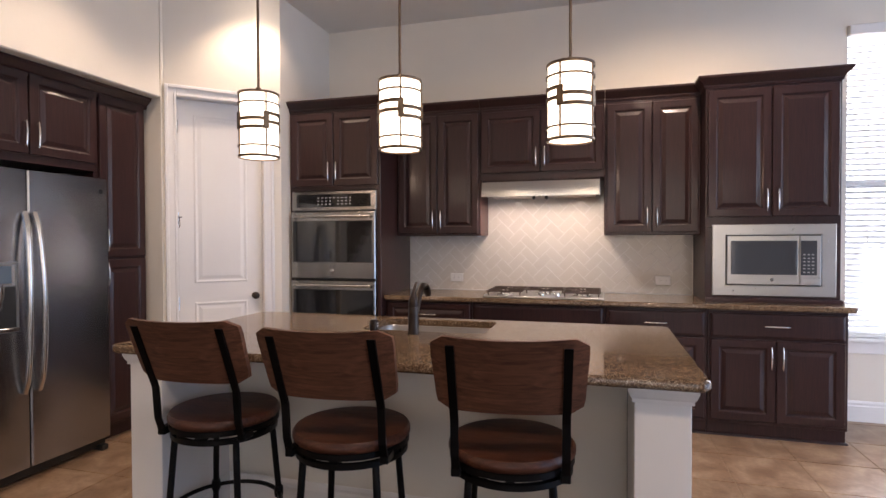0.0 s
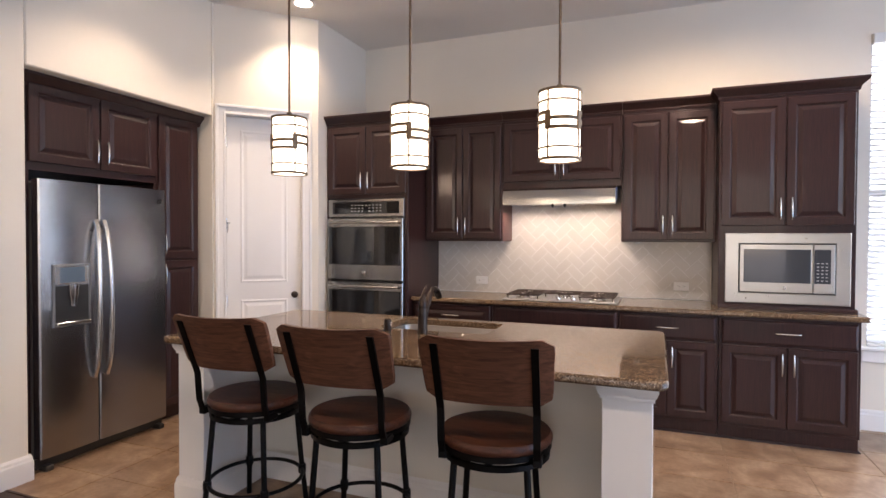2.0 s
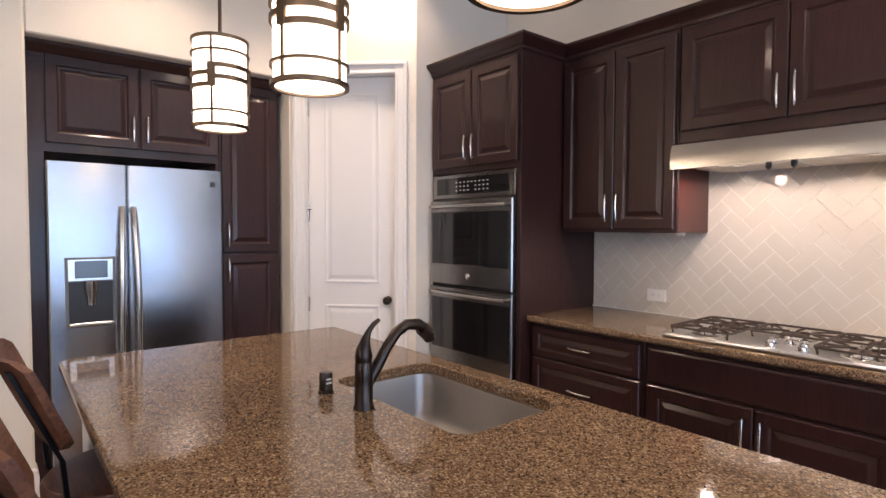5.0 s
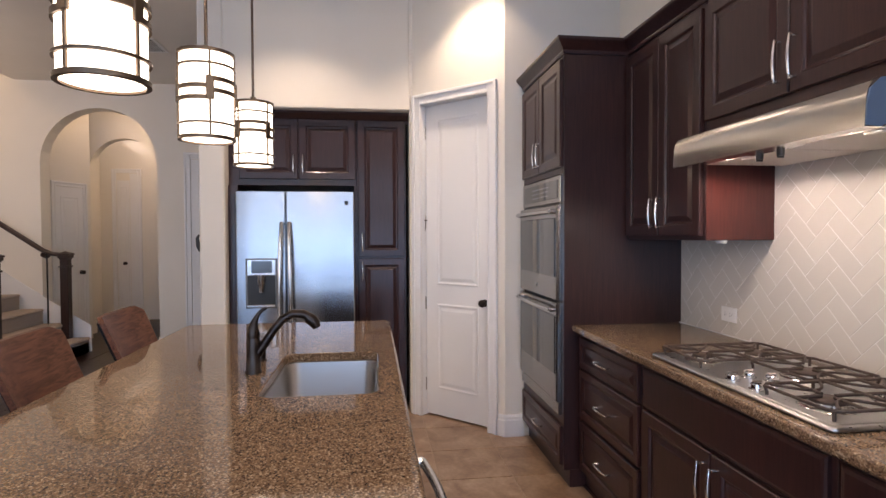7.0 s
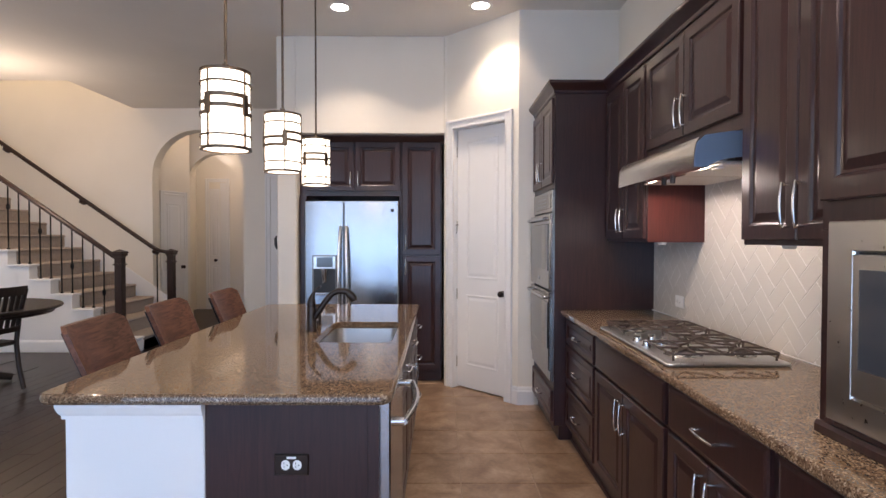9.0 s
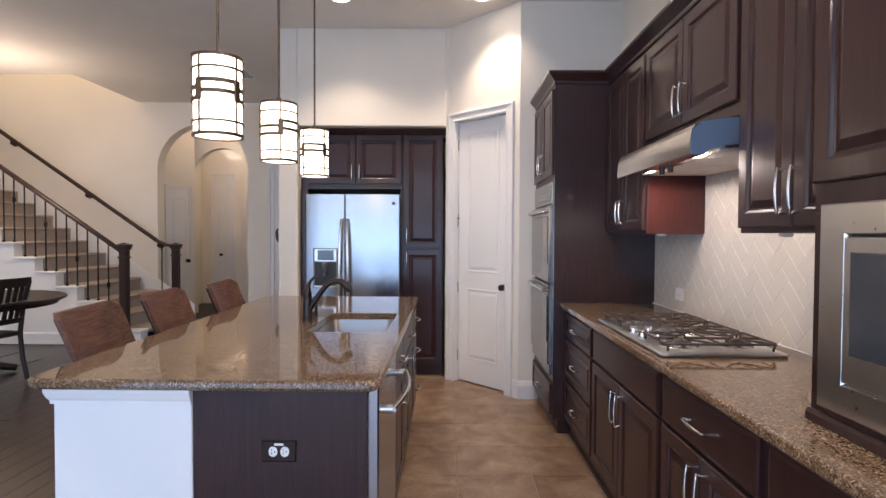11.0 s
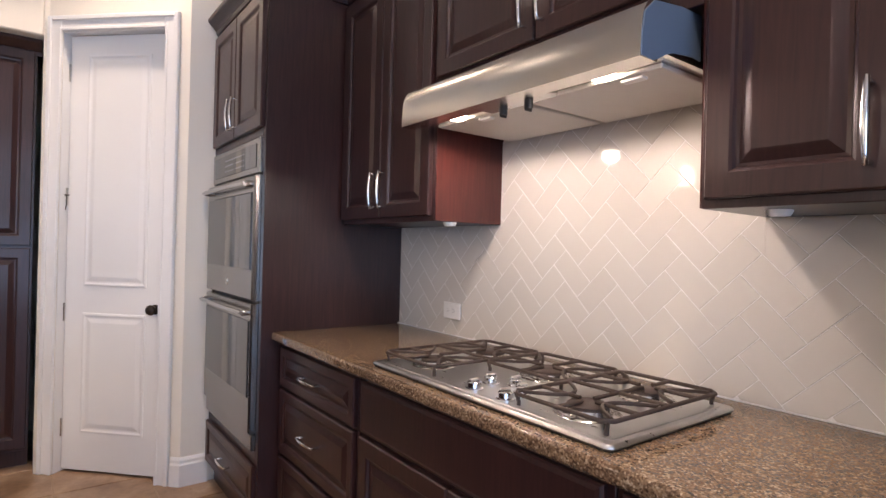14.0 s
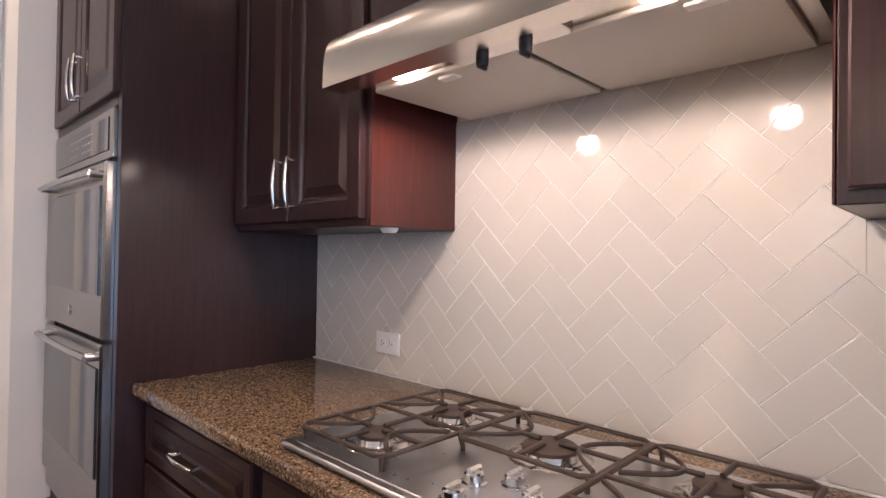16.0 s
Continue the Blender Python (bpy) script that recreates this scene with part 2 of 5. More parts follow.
class Geo:
    """Collects the vertices and faces of one mesh."""

    def __init__(self):
        self.v, self.f = [], []

    def add(self, verts, faces):
        n = len(self.v)
        self.v += [tuple(p) for p in verts]
        self.f += [tuple(n + i for i in face) for face in faces]
        return self

    def box(self, x0, x1, y0, y1, z0, z1, b=0.002):
        """A box with chamfered edges."""
        low, high = (x0, y0, z0), (x1, y1, z1)
        b = min(b, *(0.45 * (h - l) for l, h in zip(low, high)))
        if b <= 0:
            vs = [(x, y, z) for x in (x0, x1) for y in (y0, y1) for z in (z0, z1)]
            return self.add(vs, [(0, 1, 3, 2), (4, 6, 7, 5), (0, 4, 5, 1), (2, 3, 7, 6), (0, 2, 6, 4), (1, 5, 7, 3)])
        vs, at = [], {}
        for sx in (0, 1):
            for sy in (0, 1):
                for sz in (0, 1):
                    for flat in range(3):
                        p = []
                        for axis, s in enumerate((sx, sy, sz)):
                            edge = (low, high)[s][axis]
                            p.append(edge if axis == flat else edge + b * (1 - 2 * s))
                        at[sx, sy, sz, flat] = len(vs)
                        vs.append(p)
        faces = []
        for flat in range(3):
            i, j = [a for a in range(3) if a != flat]
            for s in (0, 1):
                ring = []
                for a, c in ((0, 0), (1, 0), (1, 1), (0, 1)):
                    key = [0, 0, 0]
                    key[flat], key[i], key[j] = s, a, c
                    ring.append(at[(*key, flat)])
                faces.append(ring)
        for edge_axis in range(3):
            i, j = [a for a in range(3) if a != edge_axis]
            for a in (0, 1):
                for c in (0, 1):
                    k0, k1 = [0, 0, 0], [0, 0, 0]
                    k0[i] = k1[i] = a
                    k0[j] = k1[j] = c
                    k1[edge_axis] = 1
                    faces.append([at[(*k0, i)], at[(*k1, i)], at[(*k1, j)], at[(*k0, j)]])
        for sx in (0, 1):
            for sy in (0, 1):
                for sz in (0, 1):
                    faces.append([at[sx, sy, sz, k] for k in range(3)])
        return self.add(vs, faces)

    def rings(self, rects, back=True):
        """Nested rectangles (x0, x1, z0, z1, y) joined one to the next; the last is filled, and the first if back."""
        vs = [p for x0, x1, z0, z1, y in rects for p in ((x0, y, z0), (x1, y, z0), (x1, y, z1), (x0, y, z1))]
        faces = [(4 * n + k, 4 * n + (k + 1) % 4, 4 * n + 4 + (k + 1) % 4, 4 * n + 4 + k) for n in range(len(rects) - 1) for k in range(4)]
        faces.append(tuple(4 * (len(rects) - 1) + k for k in range(4)))
        if back:
            faces.append((3, 2, 1, 0))
        return self.add(vs, faces)

    def lathe(self, profile, at=(0, 0, 0), n=24, axis="z", sweep=(0, 360)):
        """Turns (radius, height) pairs round an axis."""
        full = sweep[1] - sweep[0] == 360
        cols = n if full else n + 1
        vs = []
        for k in range(cols):
            a = radians(sweep[0] + (sweep[1] - sweep[0]) * k / n)
            for r, h in profile:
                p = {"z": (r * math.cos(a), r * math.sin(a), h), "y": (r * math.cos(a), h, r * math.sin(a)), "x": (h, r * math.cos(a), r * math.sin(a))}[axis]
                vs.append(tuple(a0 + b0 for a0, b0 in zip(p, at)))
        m, faces = len(profile), []
        for k in range(n):
            for i in range(m - 1):
                a, b = k * m + i, ((k + 1) % cols) * m + i
                faces.append((a, b, b + 1, a + 1))
        return self.add(vs, faces)

    def tube(self, path, radius, n=8, closed=False, flat=1.0):
        """A round bar along a path; radius may be a list. flat squeezes it along its second axis."""
        path = [Vector(p) for p in path]
        radii = radius if isinstance(radius, (list, tuple)) else [radius] * len(path)
        vs, up = [], None
        for i, p in enumerate(path):
            a = path[i - 1] if i or closed else p
            b = path[(i + 1) % len(path)] if i < len(path) - 1 or closed else p
            way = (b - a).normalized()
            if up is None:
                up = Vector((0, 0, 1)) if abs(way.z) < 0.9 else Vector((1, 0, 0))
            side = way.cross(up).normalized()
            up = side.cross(way).normalized()
            for k in range(n):
                w = 2 * math.pi * k / n
                vs.append(p + radii[i] * (math.cos(w) * side + flat * math.sin(w) * up))
        rows = len(path)
        faces = [(i * n + k, i * n + (k + 1) % n, ((i + 1) % rows) * n + (k + 1) % n, ((i + 1) % rows) * n + k) for i in range(rows if closed else rows - 1) for k in range(n)]
        if not closed:
            faces += [tuple(reversed(range(n))), tuple((rows - 1) * n + k for k in range(n))]
        return self.add(vs, faces)

    def prism(self, outline, y0, y1, plane="xz"):
        """A flat outline pushed through a thickness."""
        def place(p, h):
            return {"xz": (p[0], h, p[1]), "yz": (h, p[0], p[1]), "xy": (p[0], p[1], h)}[plane]
        n = len(outline)
        vs = [place(p, y0) for p in outline] + [place(p, y1) for p in outline]
        faces = [tuple(range(n)), tuple(reversed(range(n, 2 * n)))] + [(k, n + k, n + (k + 1) % n, (k + 1) % n) for k in range(n)]
        return self.add(vs, faces)

    def moulding(self, profile, path, closed=False):
        """Sweeps an (out, up) profile along a level path with mitred corners; out lies to the path's right."""
        path = [Vector((p[0], p[1], 0)) for p in path]
        vs, m, n = [], len(profile), len(path)
        for i, p in enumerate(path):
            before = (p - path[i - 1]).normalized() if i or closed else None
            after = (path[(i + 1) % n] - p).normalized() if i < n - 1 or closed else None
            before, after = before or after, after or before
            ra, rb = Vector((before.y, -before.x, 0)), Vector((after.y, -after.x, 0))
            out = (ra + rb).normalized()
            out /= max(0.3, out.dot(ra))
            vs += [(p.x + out.x * o, p.y + out.y * o, h) for o, h in profile]
        faces = [(i * m + k, i * m + (k + 1) % m, ((i + 1) % n) * m + (k + 1) % m, ((i + 1) % n) * m + k) for i in range(n if closed else n - 1) for k in range(m)]
        if not closed:
            faces += [tuple(range(m)), tuple(reversed(range((n - 1) * m, n * m)))]
        return self.add(vs, faces)

    def mesh(self, name, material, smooth=0.0):
        data = bpy.data.meshes.new(name)
        data.from_pydata(self.v, [], self.f)
        bm = bmesh.new()
        bm.from_mesh(data)
        bmesh.ops.recalc_face_normals(bm, faces=bm.faces)
        if smooth:
            for face in bm.faces:
                face.smooth = True
            for edge in bm.edges:
                edge.smooth = edge.is_manifold and edge.calc_face_angle(0) < radians(smooth)
        bm.to_mesh(data)
        bm.free()
        data.materials.append(material)
        return data


def part(name, geo, material, parent=None, label="", smooth=0.0, at=None, rot=0.0):
    """One mesh object under a thing or a part."""
    data = geo if isinstance(geo, bpy.types.Mesh) else geo.mesh(name, material, smooth)
    if name in ("slab", "tray", "well"):
        # level faces stay flat beside the eased edges
        for face in data.polygons:
            face.use_smooth = face.use_smooth and abs(face.normal.z) < 0.999
    ob = new(name, data)
    ob.parent = parent
    if at is not None:
        ob.matrix_local = pose(*at, 0, 0, rot)
    if label:
        tagged(ob, label)
    return ob


def thing(name, label, category, at=(0, 0, 0), rz=0.0, group=""):
    """An empty at the base of a thing, which carries its parts."""
    ob = new(name)
    ob.empty_display_size = 0.05
    ob.matrix_world = pose(*at, 0, 0, rz)
    return tagged(ob, label, category, group)


def setting(name, geo, material, label, category, smooth=0.0):
    return tagged(part(name, geo, material, None, "", smooth), label, category, "", "structure")


# ---- the setting ----
BACK, NICHE, WEST, EAST, SOUTH = 5.985, -2.37, -5.35, 5.55, -4.5
WIN = (2.53, 3.85, 0.63, 2.97)


def build_walls():
    g = Geo().box(-1.98, WIN[0], BACK, BACK + 0.14, 0, CEIL, 0)
    g.box(WIN[0], WIN[1], BACK, BACK + 0.14, 0, WIN[2], 0).box(WIN[0], WIN[1], BACK, BACK + 0.14, WIN[3], CEIL, 0).box(WIN[1], EAST + 0.15, BACK, BACK + 0.14, 0, CEIL, 0)
    setting("wall_north", g, WALL, "cream painted kitchen wall with a window opening", "wall")
    g = Geo().box(-1.92, -1.7655, 5.1355, BACK, 0, CEIL, 0)
    setting("wall_jog", g, WALL, "cream painted wall return beside the oven tower", "wall")
    # the pantry's slanting wall, in its own space: along x, its face at y = 0
    g = Geo().box(0.0, 0.086, 0, 0.12, 0, CEIL, 0).box(0.714, 0.855, 0, 0.12, 0, CEIL, 0).box(0.086, 0.714, 0, 0.12, 2.465, CEIL, 0)
    slant = setting("wall_pantry", g, WALL, "cream painted slanting pantry wall with a door opening", "wall")
    slant.matrix_world = pose(NICHE, 4.53, 0, 0, 0, 45)
    g = Geo().box(NICHE - 0.86, NICHE, 2.89, 3.077, 0, CEIL, 0.012).box(NICHE - 0.86, NICHE, 4.506, 4.53, 0, CEIL, 0).box(NICHE - 0.86, NICHE, 3.077, 4.506, 2.437, CEIL, 0.008)
    g.box(NICHE - 0.95, NICHE - 0.86, 2.89, 5.0, 0, CEIL, 0)
    setting("wall_niche", g, WALL, "cream painted wall with the refrigerator recess", "wall")
    g = Geo().box(EAST, EAST + 0.15, SOUTH, 0.4, 0, CEIL, 0).box(EAST, EAST + 0.15, 5.6, BACK, 0, CEIL, 0).box(EAST, EAST + 0.15, 0.4, 5.6, 0, 0.15, 0).box(EAST, EAST + 0.15, 0.4, 5.6, 2.95, CEIL, 0)
    setting("wall_east", g, WALL, "cream painted wall with a wide window", "wall")
    # unseen closing wall, its wide openings added for the south fill light
    g = Geo().box(WEST, -1.4, SOUTH - 0.15, SOUTH, 0, CEIL, 0).box(3.8, EAST, SOUTH - 0.15, SOUTH, 0, CEIL, 0).box(-1.4, 3.8, SOUTH - 0.15, SOUTH, 0, 0.5, 0).box(-1.4, 3.8, SOUTH - 0.15, SOUTH, 2.95, CEIL, 0)
    setting("wall_south", g, WALL, "cream painted closing wall with wide windows, added out of view", "wall")
    # ceiling with the stair opening
    g = Geo().box(-3.9, EAST + 0.15, SOUTH - 0.15, BACK + 0.14, CEIL, CEIL + 0.25, 0).box(-9.0, -3.9, -0.14, BACK + 0.14, CEIL, CEIL + 0.25, 0)
    setting("ceiling", g, CEILING, "cream painted flat ceiling", "ceiling")
    g = Geo().box(-5.5, -3.75, SOUTH - 0.3, 0.01, 5.6, 5.7, 0).box(-3.9, -3.8, SOUTH - 0.15, -0.14, CEIL + 0.25, 5.6, 0).box(-5.35, -3.9, -0.14, -0.05, CEIL + 0.25, 5.6, 0).box(-5.35, -3.8, SOUTH - 0.15, SOUTH, CEIL, 5.6, 0)
    setting("ceiling_stairwell", g, STAIRWALL, "pale yellow painted stairwell shaft", "stairwell")


def arch_outline(y0, y1, spring, n=16):
    r, mid = (y1 - y0) / 2, (y0 + y1) / 2
    return [(mid + r * math.cos(math.pi * k / n), spring + r * math.sin(math.pi * k / n)) for k in range(n + 1)]


def arched_wall(x0, x1, a, b, y0, y1, spring, top):
    """A wall across x from a to b with an arched opening from y0 to y1."""
    g = Geo().box(x0, x1, a, y0, 0, top, 0).box(x0, x1, y1, b, 0, top, 0)
    curve = arch_outline(y0, y1, spring)
    for (ya, za), (yb, zb) in zip(curve, curve[1:]):
        g.prism([(ya, za), (yb, zb), (yb, top), (ya, top)], x0, x1, "yz")
    return g


def build_west():
    g = arched_wall(WEST - 0.2, WEST, -0.14, BACK, 0.13, 1.50, 2.365, CEIL)
    g.box(WEST - 0.2, WEST, SOUTH, -0.14, 0, 5.6, 0)
    setting("wall_west", g, WALL, "cream painted wall with an arched hall opening", "wall")
    g = arched_wall(-6.75, -6.6, -0.4, 2.2, 0.10, 1.07, 2.4, CEIL)
    setting("wall_hall_arch", g, WALL, "beige painted wall with a second arch", "wall")
    g = Geo().box(-8.1, WEST - 0.2, -0.5, -0.4, 0, CEIL, 0).box(-8.1, WEST - 0.2, 2.2, 2.3, 0, CEIL, 0).box(-8.1, -8.0, -0.4, 2.2, 0, CEIL, 0)
    # slanting wall with the closet door
    g.prism([(-5.57, 0.019), (-6.264, 0.271), (-6.33, 0.16), (-5.57, -0.12)], 0, CEIL, "xy")
    setting("wall_hall", g, WALL, "beige painted hallway walls", "wall")
    g = Geo().box(-8.1, WEST, -0.5, 2.3, -0.1, -0.006, 0)
    setting("floor_hall", g, FLOORWOOD, "dark wood hallway floor", "floor")


build_walls()
build_west()
setting("ground", Geo().box(-60, 60, -60, 60, -0.30, -0.12, 0), GROUT, "plain bare ground outside the house", "ground")
setting("floor_base", Geo().box(-3.6, EAST, 2.95, BACK + 0.1, -0.1, -0.004, 0), GROUT, "tan grout bed under the floor tiles", "floor")
setting("floor_dining", Geo().box(WEST, EAST, SOUTH, 2.94, -0.1, -0.006, 0), FLOORWOOD, "dark brown wood floor", "floor")

BASE_PROFILE = [(0.0, 0.0), (0.016, 0.0), (0.016, 0.115), (0.011, 0.125), (0.011, 0.14), (0.004, 0.155), (0.0, 0.155)]


def baseboard(path, label="white painted tall baseboard"):
    setting("baseboard", Geo().moulding(BASE_PROFILE, path), WHITE, label, "baseboard")


baseboard([(2.385, BACK), (EAST, BACK), (EAST, SOUTH)])
baseboard([(-1.804, 5.0965), (-1.7655, 5.1349), (-1.7655, 5.27)])
baseboard([(NICHE - 0.8, 2.89), (NICHE, 2.89), (NICHE, 3.077), (NICHE - 0.1, 3.077)])
baseboard([(WEST - 0.2, 1.50), (WEST, 1.50), (WEST, 1.80)])
baseboard([(-6.6, 0.06), (-6.6, -0.4), (WEST - 0.2, -0.4)][::-1])

# ---- cabinets ----


def panel_door(w, h, y0=0.0, rail=0.058):
    """A raised-panel door, its back at y0 and facing -y, with its corner at the origin."""
    rects = []
    for inset, depth in ((0, 0), (0, 0.015), (0.004, 0.0195), (rail - 0.006, 0.0195), (rail, 0.0165), (rail + 0.004, 0.0105), (rail + 0.012, 0.0095), (rail + 0.034, 0.0165), (rail + 0.038, 0.0175)):
        rects.append((inset, w - inset, inset, h - inset, y0 - depth))
    return Geo().rings(rects)


def slab_front(w, h, y0=0.0):
    rects = [(i, w - i, i, h - i, y0 - d) for i, d in ((0, 0), (0, 0.012), (0.006, 0.017), (0.016, 0.0195), (0.018, 0.0195))]
    return Geo().rings(rects)


_pulls = {}


def pull_mesh(length):
    if length not in _pulls:
        h, n = length / 2, 8
        path = [(0, 0, -h + 0.006), (0, -0.018, -h + 0.005)]
        path += [(0, -0.027 - 0.006 * math.sin(math.pi * k / n), -h + (2 * h) * k / n) for k in range(n + 1)]
        path += [(0, -0.018, h - 0.005), (0, 0, h - 0.006)]
        radii = [0.006, 0.0055] + [0.0045 + 0.0025 * math.sin(math.pi * k / n) for k in range(n + 1)] + [0.0055, 0.006]
        _pulls[length] = Geo().tube(path, radii, 8).mesh("pull", CHROME, 50)
    return _pulls[length]


def add_pull(parent, x, z, upright=True, length=0.15, y=-0.0195):
    ob = part("handle", pull_mesh(length), None, parent, "satin nickel bow handle")
    ob.matrix_local = pose(x, y, z) if upright else pose(x, y, z, 0, 90, 0)


def add_door(parent, x0, x1, z0, z1, pull="", y=0.0, low=True, rail=0.058):
    """pull: side of the handle, 'l' or 'r'; low: near the bottom edge."""
    w, h = x1 - x0, z1 - z0
    ob = part("door", panel_door(w, h, 0.0, rail), ESPRESSO, parent, at=(x0, y, z0))
    if pull:
        add_pull(ob, 0.032 if pull == "l" else w - 0.032, 0.115 if low else h - 0.115)
    return ob


def add_drawer(parent, x0, x1, z0, z1, y=0.0, raised=False, pull=True):
    w, h = x1 - x0, z1 - z0
    ob = part("drawer", panel_door(w, h, 0.0, 0.04) if raised else slab_front(w, h), ESPRESSO, parent, at=(x0, y, z0))
    if pull:
        add_pull(ob, w / 2, h / 2, False)
    return ob


CROWN = [(-0.01, 0.0), (0.008, 0.0), (0.012, 0.012), (0.012, 0.02), (0.022, 0.032), (0.04, 0.05), (0.052, 0.062), (0.056, 0.07), (0.056, 0.082), (-0.01, 0.082)]


def crown(parent, path, z, scale=1.0):
    part("crown_moulding", Geo().moulding([(o * scale, z + h) for o, h in CROWN], path), ESPRESSO, parent)


UPFACE, BASEFACE, TOWERFACE, MWFACE = 5.65, 5.37, 5.275, 5.474
UPTOP = 2.455


def wall_cabinet(label, x0, x1, z0, doors, crown_path=None, lift=0.02):
    d = BACK - UPFACE
    cab = thing("wall_cabinet", label, "cabinet", (x0, UPFACE, z0), 0, "wall cabinets")
    w, h = x1 - x0, UPTOP - z0
    part("body", Geo().box(0.001, w - 0.001, 0, d - 0.003, 0, h, 0.002), ESPRESSO, cab)
    n = len(doors)
    dw = (w - 0.03 - 0.006 * (n - 1)) / n
    for k, p in enumerate(doors):
        a = 0.015 + k * (dw + 0.006)
        add_door(cab, a, a + dw, lift, h - 0.03, p, -0.001)
    crown(cab, crown_path or [(0, 0), (w, 0)], h - 0.005)
    return cab


def build_back_cabinets():
    a = wall_cabinet("espresso raised-panel wall cabinet beside the range hood", -0.944, -0.21, 1.412, "rl")
    # sides facing the hood carry its light in their redder colour
    part("side_panel", Geo().box(0.7345, 0.7375, 0.004, BACK - UPFACE - 0.003, 0.002, 0.50, 0.0), LITSIDE, a, "espresso cabinet side, reddened as lit by the hood")
    wall_cabinet("short espresso wall cabinet above the range hood", -0.208, 0.785, 1.866, "rl", None, 0.06)
    b = wall_cabinet("espresso raised-panel wall cabinet next to the microwave tower", 0.787, 1.473, 1.412, "rl")
    part("side_panel", Geo().box(-0.0045, -0.0015, 0.004, BACK - UPFACE - 0.003, 0.002, 0.47, 0.0), LITSIDE, b, "espresso cabinet side, reddened as lit by the hood")
    for cab, x in ((a, 0.70), (b, 0.12)):
        part("puck_light", Geo().lathe([(0, -0.014), (0.02, -0.014), (0.026, -0.004), (0.026, 0.0)], (x, 0.10, 0), 16), IVORY, cab, "small white under-cabinet puck", 40)
    # microwave tower on the worktop
    x0, x1 = 1.475, 2.315
    w, d, base = x1 - x0, BACK - MWFACE, 0.9305
    cab = thing("microwave_cabinet", "tall espresso cabinet standing on the worktop, holding a microwave", "cabinet", (x0, MWFACE, base))
    h = UPTOP - base
    z = 1.46 - base
    part("body", Geo().box(0, w, 0, d - 0.003, z, h, 0.002), ESPRESSO, cab)
    for xa, xb in ((0, 0.05), (w - 0.05, w)):
        part("side_panel", Geo().box(xa, xb, 0, d - 0.003, 0, z - 0.0005, 0.002), ESPRESSO, cab)
    part("bottom_rail", Geo().box(0.0505, w - 0.0505, 0, d - 0.003, 0, 0.055, 0.002), ESPRESSO, cab)
    part("back_panel", Geo().box(0.0505, w - 0.0505, d - 0.02, d - 0.003, 0.0555, z - 0.0005, 0), ESPRESSO, cab)
    part("base_moulding", Geo().moulding([(0, 0), (0.014, 0), (0.014, 0.02), (0.008, 0.03), (0, 0.03)], [(0, 0), (w, 0), (w, d - 0.01)]), ESPRESSO, cab)
    dw = (w - 0.036) / 2
    add_door(cab, 0.015, 0.015 + dw, 1.535 - base, h - 0.025, "r", -0.001)
    add_door(cab, 0.021 + dw, 0.021 + 2 * dw, 1.535 - base, h - 0.025, "l", -0.001)
    crown(cab, [(0, UPFACE - MWFACE), (0, 0), (w, 0), (w, d - 0.01)], h - 0.005)


def base_cabinet(label, x0, x1, build):
    cab = thing("base_cabinet", label, "cabinet", (x0, BASEFACE, 0), 0, "base cabinets")
    w, d = x1 - x0, BACK - BASEFACE
    part("body", Geo().box(0.001, w - 0.001, 0, d - 0.003, 0.1, 0.891, 0.002), ESPRESSO, cab)
    part("toe_kick", Geo().box(0.001, w - 0.001, 0.035, 0.06, 0.0, 0.1, 0), ESPRESSO, cab)
    build(cab, w)
    return cab


def three_drawers(cab, w):
    add_drawer(cab, 0.03, w - 0.02, 0.70, 0.868, raised=True)
    add_drawer(cab, 0.03, w - 0.02, 0.415, 0.685, raised=True)
    add_drawer(cab, 0.03, w - 0.02, 0.125, 0.395, raised=True)


def drawer_and_doors(pull_drawer, doors):
    def build(cab, w):
        add_drawer(cab, 0.02, w - 0.02, 0.70, 0.868, pull=pull_drawer)
        n = len(doors)
        dw = (w - 0.04 - 0.006 * (n - 1)) / n
        for k, p in enumerate(doors):
            a = 0.02 + k * (dw + 0.006)
            add_door(cab, a, a + dw, 0.125, 0.685, p, low=False)
    return build


def build_base_cabinets():
    base_cabinet("espresso base cabinet with three raised-panel drawers", -0.944, -0.214, three_drawers)
    base_cabinet("wide espresso base cabinet under the cooktop", -0.212, 0.787, drawer_and_doors(False, "rl"))
    base_cabinet("espresso base cabinet with a drawer and doors", 0.789, 1.473, drawer_and_doors(True, "rl"))
    end = base_cabinet("espresso end base cabinet with a drawer and two doors", 1.475, 2.325, drawer_and_doors(True, "rl"))
    part("shoe_moulding", Geo().moulding([(0, 0), (0.014, 0), (0.010, 0.012), (0, 0.016)], [(-2.419, 0.0349), (0.85, 0.0349), (0.85, 0.5)]), ESPRESSO, end)
    top = thing("worktop", "polished brown speckled granite worktop along the wall", "worktop", (-0.944, BACK, 0.892))
    w = 2.362 + 0.944
    part("slab", rounded_slab(0, w, -0.67, -0.002, 0.0, 0.037, 0.02, 0.008), GRANITE, top, smooth=40)


